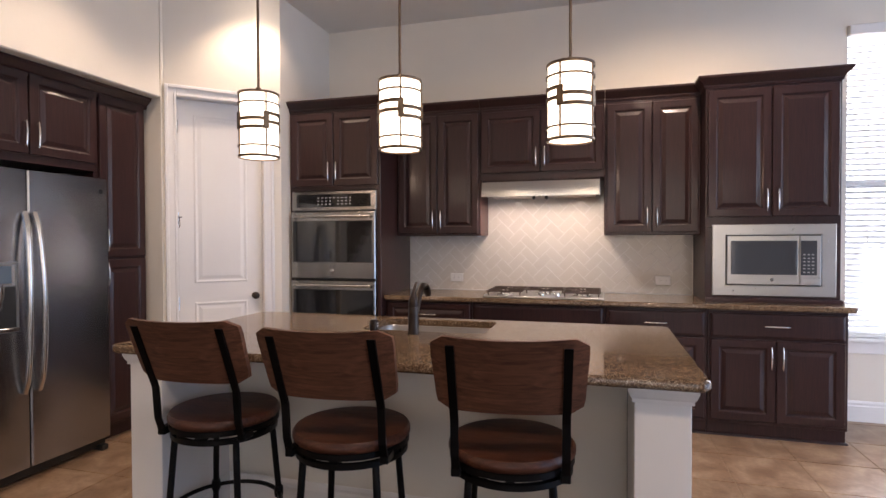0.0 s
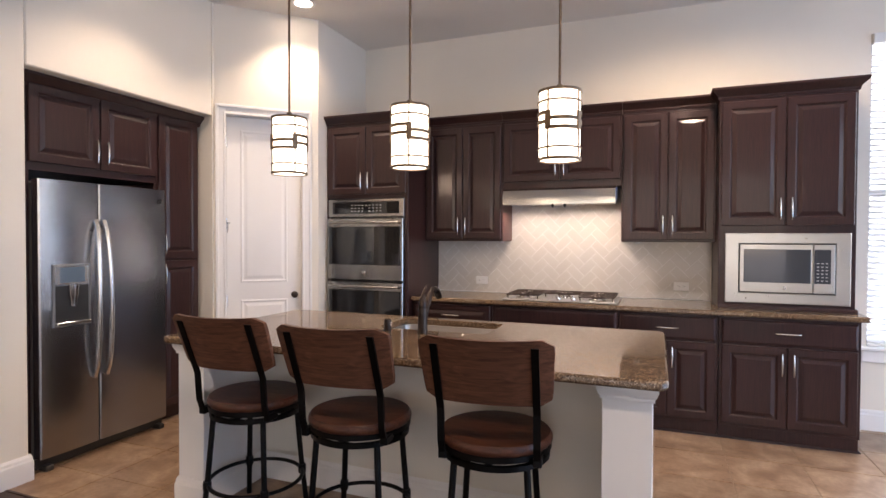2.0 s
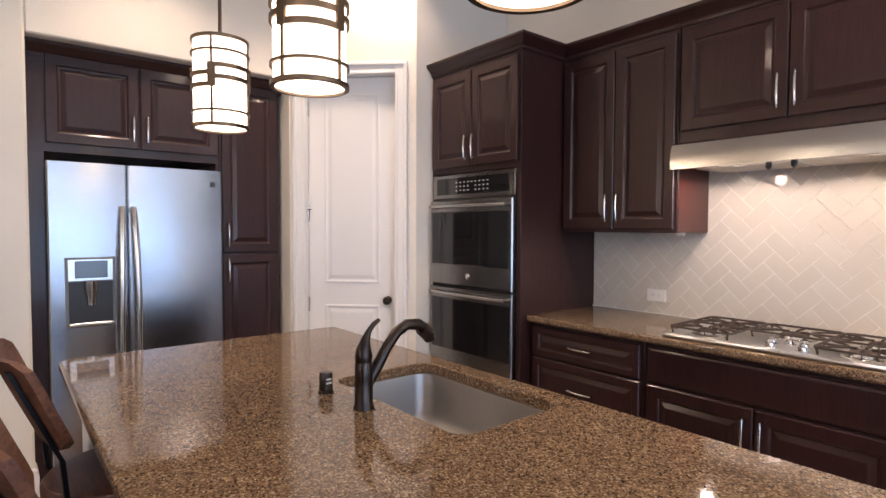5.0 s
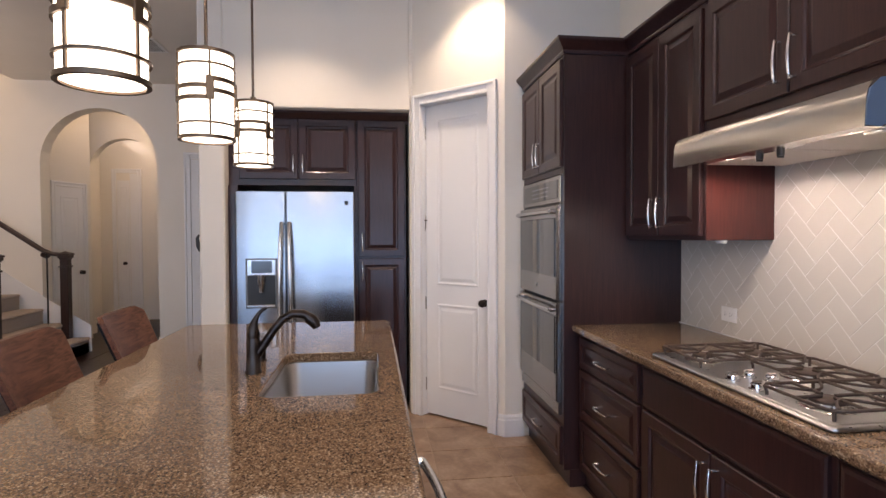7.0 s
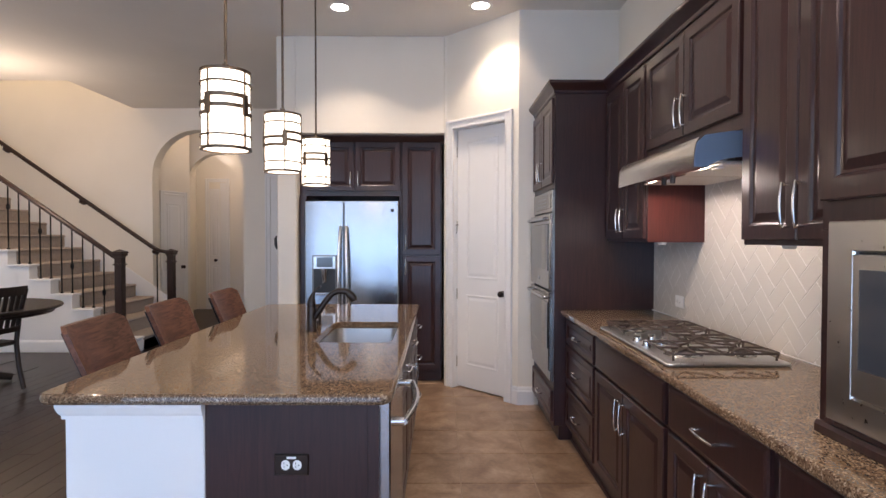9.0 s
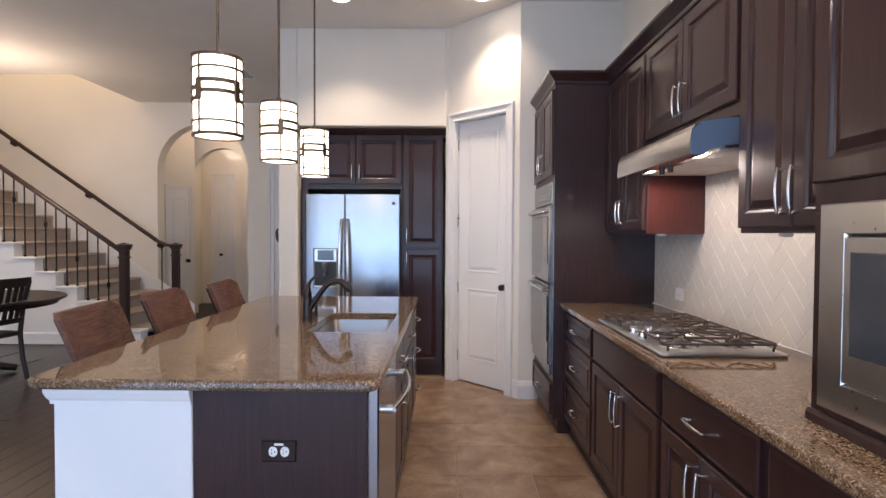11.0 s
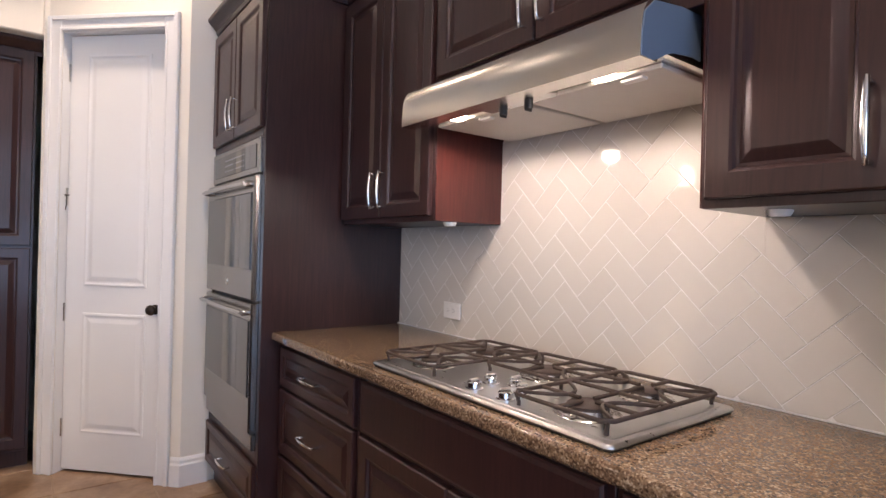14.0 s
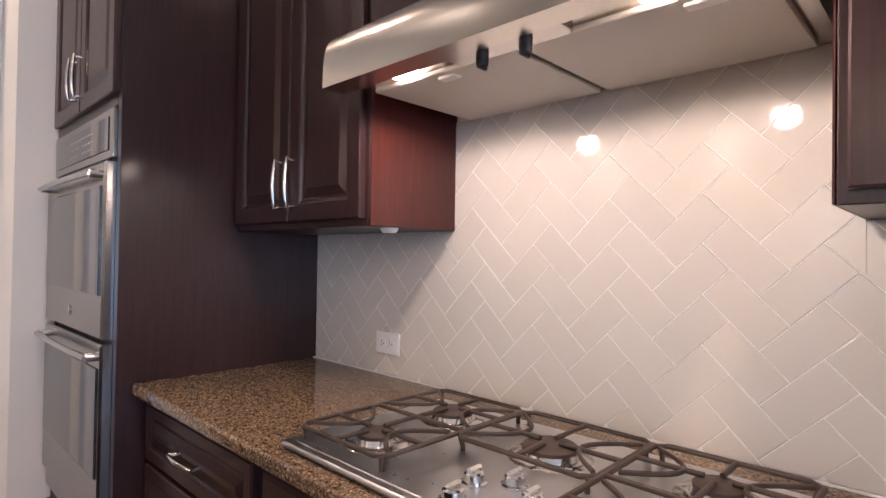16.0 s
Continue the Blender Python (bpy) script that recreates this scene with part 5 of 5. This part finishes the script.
def build_window(name, x0, x1, z0, z1, m, panes, slats, label):
    """A window in its own space: along x, the room towards -y, wall 0.14 thick."""
    win = thing(name, label, "window")
    win.matrix_world = m
    tagged(win, kind="structure")
    part("sill", Geo().box(x0 - 0.05, x1 + 0.05, -0.045, 0.06, z0 - 0.028, z0 + 0.002, 0.006), WHITE, win)
    part("apron", Geo().box(x0 - 0.03, x1 + 0.03, -0.016, -0.0005, z0 - 0.115, z0 - 0.0285, 0.004), WHITE, win)
    step = (x1 - x0) / panes
    fr = Geo()
    for k in range(panes + 1):
        c = x0 + k * step
        fr.box(max(x0, c - 0.03), min(x1, c + 0.03), 0.07, 0.12, z0, z1, 0.002)
    fr.box(x0, x1, 0.07, 0.12, z0, z0 + 0.05, 0.002).box(x0, x1, 0.07, 0.12, z1 - 0.05, z1, 0.002).box(x0, x1, 0.072, 0.118, (z0 + z1) / 2 - 0.02, (z0 + z1) / 2 + 0.02, 0.002)
    part("window_frame", fr, WHITE, win)
    for k in range(panes):
        pane = part("pane", Geo().box(x0 + k * step + 0.03, x0 + (k + 1) * step - 0.03, 0.093, 0.097, z0 + 0.05, z1 - 0.05, 0), GLASS, win)
        pane.visible_shadow = False
    if not slats:
        return
    data = Geo().box(x0 + 0.012, x1 - 0.012, -0.024, 0.024, -0.0013, 0.0013, 0).mesh("slat", BLIND)
    blind = thing("window_blind", "white horizontal blind with half-open slats", "blind", (0, 0, 0))
    blind.matrix_world = m
    part("headrail", Geo().box(x0 + 0.008, x1 - 0.008, -0.03, 0.03, z1 - 0.075, z1 - 0.002, 0.004), WHITE, blind)
    count = int((z1 - z0 - 0.13) / 0.042)
    for k in range(count):
        ob = part("slat", data, None, blind)
        ob.matrix_local = pose(0, 0.03, z0 + 0.045 + k * 0.042, 28, 0, 0)
    part("bottom_rail", Geo().box(x0 + 0.012, x1 - 0.012, 0.008, 0.052, z0 + 0.006, z0 + 0.024, 0.003), WHITE, blind)
    part("cord", Geo().tube([(x0 + 0.14, -0.005, z1 - 0.08), (x0 + 0.14, -0.005, z0 + 0.75)], 0.0015, 5).lathe([(0.002, 0.03), (0.006, 0.02), (0.006, 0.0), (0.0, 0.0)], (x0 + 0.14, -0.005, z0 + 0.72), 8), WHITE, blind)


build_window("window_1", WIN[0], WIN[1], WIN[2], WIN[3], pose(0, BACK, 0), 1, True, "tall white-framed window behind a blind")
build_window("window_2", -5.6, -0.4, 0.15, 2.95, pose(EAST, 0, 0, 0, 0, -90), 3, False, "wide white-framed window in the breakfast corner")
# window_3 is added out of view, where the south fill lamp stands
build_window("window_3", -3.8, 1.4, 0.5, 2.95, pose(0, SOUTH, 0, 0, 0, 180), 4, False, "wide white-framed window, added unseen at the south fill light")

setting("backdrop", Geo().box(1.0, 6.0, 8.4, 8.45, -0.1, 5.0, 0), DAYGLOW, "bright hazy daylight outside the window", "backdrop")

# ---- stairs ----
STEP, RUN, FIRST, NEAR = 0.183, 0.264, 0.69, -3.90


def build_stairs():
    st = thing("staircase", "carpeted staircase with white step ends and iron balusters", "staircase", (0, 0, 0))
    tagged(st, kind="structure")
    n = 15
    side = [(FIRST - 0.02, 0.0)]
    for k in range(n):
        side += [(FIRST - 0.02 - k * RUN, (k + 1) * STEP - 0.03), (FIRST - 0.02 - (k + 1) * RUN, (k + 1) * STEP - 0.03)]
    side.append((FIRST - 0.02 - n * RUN, 0.0))
    g = Geo()
    for k in range(n):
        g.box(WEST, NEAR, FIRST - 0.02 - (k + 1) * RUN, FIRST - 0.02 - k * RUN, 0.0, (k + 1) * STEP - 0.03, 0)
    part("stringer", g, WHITE, st, "white painted stair side")
    for k in range(n):
        y = FIRST - k * RUN
        part("step_carpet", Geo().box(WEST + 0.06, NEAR - 0.14, y - RUN - 0.02, y + 0.018, (k + 1) * STEP - 0.032, (k + 1) * STEP + 0.006, 0.014).box(WEST + 0.06, NEAR - 0.14, y - 0.018, y - 0.004, k * STEP, (k + 1) * STEP - 0.03, 0), CARPET, st, "beige carpeted step")
        part("tread_end", Geo().box(NEAR - 0.139, NEAR + 0.03, y - RUN - 0.01, y + 0.014, (k + 1) * STEP - 0.029, (k + 1) * STEP, 0.006), WHITE, st)
    part("skirt_moulding", Geo().moulding([(0, 0.0), (0.016, 0.0), (0.016, 0.13), (0.008, 0.145), (0, 0.15)], [(NEAR, -3.3), (NEAR, FIRST - 0.02), (WEST, FIRST - 0.02)]), WHITE, st)
    part("wall_skirt", Geo().prism([(FIRST, 0.0), (FIRST, STEP + 0.14), (FIRST - n * RUN, (n + 1) * STEP + 0.14), (FIRST - n * RUN, 0.0)], WEST + 0.002, WEST + 0.02, "yz"), WHITE, st)
    slope = STEP / RUN

    def newel(x, y, foot, top):
        w = 0.046
        g = Geo().box(x - w, x + w, y - w, y + w, foot, top - 0.10, 0.004)
        for a, b, e in ((top - 0.20, top - 0.18, 0.012), (top - 0.10, top - 0.085, 0.006), (top - 0.085, top - 0.05, 0.018), (top - 0.05, top - 0.03, 0.026)):
            g.box(x - w - e, x + w + e, y - w - e, y + w + e, a, b, 0.004)
        top_v = [(x - w - 0.022, y - w - 0.022, top - 0.03), (x + w + 0.022, y - w - 0.022, top - 0.03), (x + w + 0.022, y + w + 0.022, top - 0.03), (x - w - 0.022, y + w + 0.022, top - 0.03), (x, y, top)]
        g.add(top_v, [(0, 1, 4), (1, 2, 4), (2, 3, 4), (3, 0, 4), (3, 2, 1, 0)])
        part("newel_post", g, RAILWOOD, st, "dark wood square newel post")

    newel(NEAR - 0.05, 0.45, STEP, 1.285)
    newel(-5.22, 0.467, STEP, 1.265)

    def rail(x, y0, z0, y1, z1):
        way = Vector((0, y1 - y0, z1 - z0)).normalized()
        nrm = Vector((0, -way.z, way.y)) * (1 if way.y > 0 else -1)
        prof = [(-0.03, -0.02), (0.03, -0.02), (0.033, 0.005), (0.024, 0.024), (0.0, 0.03), (-0.024, 0.024), (-0.033, 0.005)]
        vs = [Vector((x + u, y, z)) + nrm * v for y, z in ((y0, z0), (y1, z1)) for u, v in prof]
        m = len(prof)
        return Geo().add(vs, [(k, (k + 1) % m, m + (k + 1) % m, m + k) for k in range(m)] + [tuple(range(m)), tuple(reversed(range(m, 2 * m)))])

    part("handrail", rail(NEAR - 0.05, 0.41, 1.175, -3.01, 1.175 + 3.42 * slope), RAILWOOD, st, "dark wood handrail")
    part("wall_handrail", rail(-5.24, 0.19, 1.28, -3.01, 1.28 + 3.2 * slope).tube([(-5.24, 0.43, 1.215), (-5.24, 0.31, 1.23), (-5.24, 0.19, 1.28)], 0.026, 8), RAILWOOD, st, "dark wood wall handrail")
    for y in (0.19, -0.89, -2.01):
        z = 1.25 + (0.19 - y) * slope
        part("rail_bracket", Geo().lathe([(0, -0.02), (0.045, -0.02), (0.052, 0.0), (0.03, 0.07), (0.0, 0.09)], (WEST + 0.02, y, z - 0.03), 14, "x"), RAILWOOD, st)
    part("baluster", Geo().box(-5.228, -5.214, 0.25, 0.264, 2 * STEP, 1.24, 0.001), IRON, st)
    for k in range(1, n - 2):
        for j in (0, 1):
            y = FIRST - k * RUN - 0.045 - j * RUN / 2
            if y > 0.37:
                continue
            foot = (k + 1) * STEP
            z1 = 1.155 + (0.41 - y) * slope
            g = Geo().box(NEAR - 0.0565, NEAR - 0.0435, y - 0.0065, y + 0.0065, foot, z1, 0.001).box(NEAR - 0.064, NEAR - 0.036, y - 0.014, y + 0.014, foot, foot + 0.02, 0.003)
            if (2 * k + j) % 3 == 0:
                zm = foot + (z1 - foot) * (0.42 if (k % 2) else 0.66)
                for a in range(4):
                    c, q = math.cos(a * math.pi / 2), math.sin(a * math.pi / 2)
                    g.tube([(NEAR - 0.05 + c * r, y + q * r, zm + h) for r, h in ((0.004, -0.045), (0.018, -0.02), (0.021, 0.0), (0.018, 0.02), (0.004, 0.045))], 0.004, 5)
            part("baluster", g, IRON, st, "black iron baluster")


build_stairs()

# ---- dining corner ----


def build_dining():
    t = thing("dining_table", "dark wood round dining table on a pedestal", "table", (-2.27, -0.13, 0))
    part("tabletop", Geo().lathe([(0.0, 0.69), (0.77, 0.69), (0.785, 0.715), (0.82, 0.73), (0.845, 0.742), (0.85, 0.755), (0.84, 0.765), (0.0, 0.768)], n=48), DARKWOOD, t, "", 30)
    part("pedestal", Geo().lathe([(0.0, 0.05), (0.20, 0.05), (0.18, 0.12), (0.08, 0.2), (0.07, 0.4), (0.11, 0.55), (0.16, 0.72), (0.0, 0.72)], n=20), DARKWOOD, t, "", 40)
    for a in range(4):
        c, q = math.cos(radians(45 + 90 * a)), math.sin(radians(45 + 90 * a))
        part("foot", Geo().tube([(0.1 * c, 0.1 * q, 0.11), (0.3 * c, 0.3 * q, 0.07), (0.42 * c, 0.42 * q, 0.035)], [0.05, 0.04, 0.034], 8), DARKWOOD, t, "", 50)
    ch = thing("dining_chair", "dark wood slat-back dining chair pulled out at the table", "chair", (-2.04, 0.27, 0), 170)
    part("seat", Geo().box(-0.23, 0.23, -0.21, 0.23, 0.435, 0.47, 0.012), DARKWOOD, ch)
    for x in (-0.2, 0.2):
        part("front_leg", Geo().box(x - 0.02, x + 0.02, 0.18, 0.22, 0, 0.436, 0.004), DARKWOOD, ch)
        part("back_leg", Geo().tube([(x, -0.27, 0.018), (x, -0.22, 0.22), (x, -0.195, 0.45), (x, -0.235, 0.72), (x * 1.04, -0.30, 0.955)], 0.021, 8), DARKWOOD, ch, "", 50)
    def bow(z, y, h, d):
        vs, m = [], 10
        for k in range(m + 1):
            x = -0.215 + 0.43 * k / m
            dy = -0.035 * (1 - (x / 0.215) ** 2)
            vs += [(x, y + dy - d, z), (x, y + dy + d, z), (x, y + dy + d - 0.02, z + h), (x, y + dy - d - 0.02, z + h)]
        return Geo().add(vs, [(4 * i + k, 4 * i + (k + 1) % 4, 4 * i + 4 + (k + 1) % 4, 4 * i + 4 + k) for i in range(m) for k in range(4)] + [(3, 2, 1, 0), tuple(4 * m + k for k in range(4))])
    part("top_rail", bow(0.90, -0.285, 0.085, 0.014), DARKWOOD, ch)
    part("lower_rail", bow(0.56, -0.205, 0.05, 0.012), DARKWOOD, ch)
    for k in range(5):
        x = -0.13 + 0.065 * k
        dy = -0.035 * (1 - (x / 0.215) ** 2)
        part("back_slat", Geo().add([(x - 0.018, -0.213 + dy, 0.59), (x + 0.018, -0.213 + dy, 0.59), (x + 0.018, -0.20 + dy, 0.59), (x - 0.018, -0.20 + dy, 0.59), (x - 0.021, -0.292 + dy, 0.91), (x + 0.021, -0.292 + dy, 0.91), (x + 0.021, -0.279 + dy, 0.91), (x - 0.021, -0.279 + dy, 0.91)], [(0, 1, 2, 3), (7, 6, 5, 4), (0, 4, 5, 1), (1, 5, 6, 2), (2, 6, 7, 3), (3, 7, 4, 0)]), DARKWOOD, ch)


build_dining()


def build_console():
    c = thing("console_cabinet", "low white console cabinet with a dark top against the wall", "cabinet", (WEST + 0.02, 3.72, 0), 90)
    for ob_x in (0.0, 0.96):
        part("side_panel", Geo().box(-ob_x - 0.04, -ob_x, -0.36, 0.0, 0.0, 0.62, 0.004), WHITE, c)
    part("shelf", Geo().box(-0.9595, -0.0405, -0.34, 0.0, 0.06, 0.09, 0.003), WHITE, c)
    part("back_panel", Geo().box(-0.9595, -0.0405, -0.012, 0.0, 0.0905, 0.619, 0), WHITE, c)
    for k in (0, 1):
        d = part("door", panel_door(0.45, 0.50, 0.0, 0.05), WHITE, c, at=(-0.955 + 0.46 * k, -0.34, 0.105))
        part("knob", Geo().lathe([(0.0, -0.045), (0.011, -0.044), (0.013, -0.036), (0.006, -0.028), (0.006, -0.019)], (0.41 - 0.37 * k, 0, 0.30), 12, "y"), CHROME, d, "", 50)
    part("top", Geo().box(-1.02, 0.02, -0.38, 0.0, 0.6205, 0.645, 0.005), DARKWOOD, c, "dark stained top")
    bag = thing("bag", "black soft bag lying on the console", "bag", (WEST + 0.20, 2.83, 0.6455))
    g = Geo()
    rows = [(0.17, 0.12, 0.0), (0.19, 0.14, 0.05), (0.185, 0.135, 0.14), (0.15, 0.10, 0.22), (0.08, 0.045, 0.26)]
    n = 18
    vs = [(b * math.cos(2 * math.pi * k / n), a0 * math.sin(2 * math.pi * k / n), z + 0.006 * math.sin(5.0 * k) * (i > 0)) for i, (a0, b, z) in enumerate(rows) for k in range(n)]
    fs = [(i * n + k, i * n + (k + 1) % n, (i + 1) * n + (k + 1) % n, (i + 1) * n + k) for i in range(len(rows) - 1) for k in range(n)] + [tuple(reversed(range(n))), tuple((len(rows) - 1) * n + k for k in range(n))]
    part("body", g.add(vs, fs), BLACK, bag, "", 60)
    part("handle", Geo().tube([(0, 0.09 * math.cos(math.pi * k / 10), 0.25 + 0.10 * math.sin(math.pi * k / 10)) for k in range(11)], 0.009, 8), BLACK, bag, "", 60)
    box = thing("wall_organizer", "grey metal mail organizer hung on the wall", "organizer", (WEST + 0.0005, 2.80, 1.19))
    part("pocket", Geo().box(0.0, 0.09, -0.13, 0.13, 0.0, 0.23, 0.004), GREYPLASTIC, box)
    part("rim", Geo().box(0.0, 0.10, -0.14, 0.14, 0.231, 0.262, 0.003), BLACK, box, "black top rim")


build_console()

# ---- splashback tiles, three by six inches in herringbone ----


def clip(poly, inside, cut):
    out = []
    for a, b in zip(poly, poly[1:] + poly[:1]):
        if inside(a):
            out.append(a)
        if inside(a) != inside(b):
            out.append(cut(a, b))
    return out


def clip_box(poly, x0, x1, z0, z1):
    for axis, lim, keep in ((0, x0, 1), (0, x1, -1), (1, z0, 1), (1, z1, -1)):
        if not poly:
            return poly
        poly = clip(poly, lambda p: keep * (p[axis] - lim) >= 0, lambda a, b: tuple(a[k] + (b[k] - a[k]) * (lim - a[axis]) / (b[axis] - a[axis]) for k in (0, 1)))
    return poly


def tile_of(poly, y, thick, bevel):
    """A thin tile with a cushioned edge from a convex outline."""
    n = len(poly)
    cx, cz = sum(p[0] for p in poly) / n, sum(p[1] for p in poly) / n
    def inset(p, d):
        v = Vector((cx - p[0], cz - p[1]))
        return (p[0] + v.x / v.length * d, p[1] + v.y / v.length * d)
    vs = [(p[0] - cx, 0, p[1] - cz) for p in poly] + [(p[0] - cx, -thick + bevel * 0.6, p[1] - cz) for p in poly]
    vs += [(inset(p, bevel)[0] - cx, -thick, inset(p, bevel)[1] - cz) for p in poly]
    faces = [(r * n + k, r * n + (k + 1) % n, (r + 1) * n + (k + 1) % n, (r + 1) * n + k) for r in (0, 1) for k in range(n)] + [tuple(2 * n + k for k in range(n))]
    return Geo().add(vs, faces), (cx, y, cz)


def build_splash():
    zones = [(-0.943, -0.209, 0.932, 1.410), (-0.209, 0.786, 0.932, 1.742), (0.786, 1.464, 0.932, 1.410)]
    g = Geo()
    for x0, x1, z0, z1 in zones:
        g.box(x0, x1, BACK - 0.006, BACK - 0.0005, z0, z1, 0)
    splash = setting("splashback", g, TILEGROUT, "cream herringbone tiled splashback behind the cooktop", "splashback")
    W, gap = 0.0762, 0.0011
    e1, e2 = Vector((1, -1)) / math.sqrt(2), Vector((-1, -1)) / math.sqrt(2)
    o = Vector((0.24, 1.318)) - 2 * W * e1
    shared = {}
    for i in range(-40, 41):
        for j in range(-20, 21):
            for a0, a1, b0, b1 in ((0, 2, 0, 1), (0, 1, 1, 3)):
                u, v = i + 2 * j, i - 2 * j
                corners = [o + e1 * ((u + a) * W) + e2 * ((v + b) * W) for a, b in ((a0 + gap / W, b0 + gap / W), (a1 - gap / W, b0 + gap / W), (a1 - gap / W, b1 - gap / W), (a0 + gap / W, b1 - gap / W))]
                poly = [tuple(c) for c in corners]
                if max(p[0] for p in poly) < -0.95 or min(p[0] for p in poly) > 1.49 or max(p[1] for p in poly) < 0.93 or min(p[1] for p in poly) > 1.75:
                    continue
                low = max(p[1] for p in poly) <= zones[0][3]
                inner = min(p[0] for p in poly) >= zones[1][0] and max(p[0] for p in poly) <= zones[1][1]
                whole_low = (zones[0][0], zones[2][1], zones[0][2], zones[0][3])
                for x0, x1, z0, z1 in ([whole_low] if low else [zones[1]] if inner else zones):
                    cutp = clip_box(poly, x0, x1, z0, z1)
                    area = 0.5 * abs(sum(a[0] * b[1] - b[0] * a[1] for a, b in zip(cutp, cutp[1:] + cutp[:1]))) if cutp else 0
                    if area < 0.00006:
                        continue
                    whole = area > 0.98 * (2 * W - 2 * gap) * (W - 2 * gap)
                    if whole:
                        key = (a0, a1, b0, b1)
                        cx, cz = sum(p[0] for p in poly) / 4, sum(p[1] for p in poly) / 4
                        if key not in shared:
                            shared[key] = tile_of(poly, 0, 0.0011, 0.0016)[0].mesh("tile", SPLASHTILE)
                        part("tile", shared[key], None, splash, at=(cx, BACK - 0.0062, cz))
                    else:
                        geo, (cx, y, cz) = tile_of(cutp, BACK - 0.0062, 0.0011, 0.0015)
                        part("tile", geo, SPLASHTILE, splash, at=(cx, y, cz))
    part("caulk", Geo().box(-0.943, 1.464, BACK - 0.019, BACK - 0.0155, 0.9293, 0.9345, 0.001), WHITE, splash)


build_splash()

# ---- floor tiles ----


def build_floor():
    floor = bpy.data.objects["floor_base"]
    pitch, gap = 0.437, 0.0034
    data = Geo().box(gap, pitch - gap, gap, pitch - gap, -0.012, 0.0, 0.002).mesh("floor_tile", FLOORTILE)
    ox, oy = 1.49 - 12 * pitch, 4.59 - 4 * pitch
    for i in range(24):
        for j in range(9):
            x, y = ox + i * pitch, oy + j * pitch
            x0, x1, y0, y1 = max(x, -3.4), min(x + pitch, EAST), max(y, 2.95), min(y + pitch, BACK)
            if x1 - x0 < 0.02 or y1 - y0 < 0.02:
                continue
            if x1 - x0 > pitch - 0.001 and y1 - y0 > pitch - 0.001:
                part("floor_tile", data, None, floor, at=(x, y, 0))
            else:
                part("floor_tile", Geo().box(gap, x1 - x0 - gap, gap, y1 - y0 - gap, -0.012, 0.0, 0.002), FLOORTILE, floor, at=(x0, y0, 0))
    wood_floor = bpy.data.objects["floor_dining"]
    rng = random.Random(3)
    wide = 0.127
    meshes = {n: Geo().box(0.0006, n - 0.0006, 0.0006, wide - 0.0006, -0.014, -0.001, 0.0015).mesh("plank", FLOORWOOD) for n in (0.9, 1.2, 1.5)}
    y = 2.935 - wide
    while y > -2.0:
        x = -5.3 - rng.random() * 0.8
        while x < 1.5:
            n = rng.choice((0.9, 1.2, 1.5))
            if x > WEST and not (x < NEAR + 0.1 and y < FIRST):
                part("plank", meshes[n], None, wood_floor, at=(x, y, 0))
            x += n
        y -= wide
    part("threshold", Geo().box(-2.44, 0.0, 2.936, 2.952, -0.01, 0.003, 0.002), FLOORWOOD, wood_floor)


build_floor()
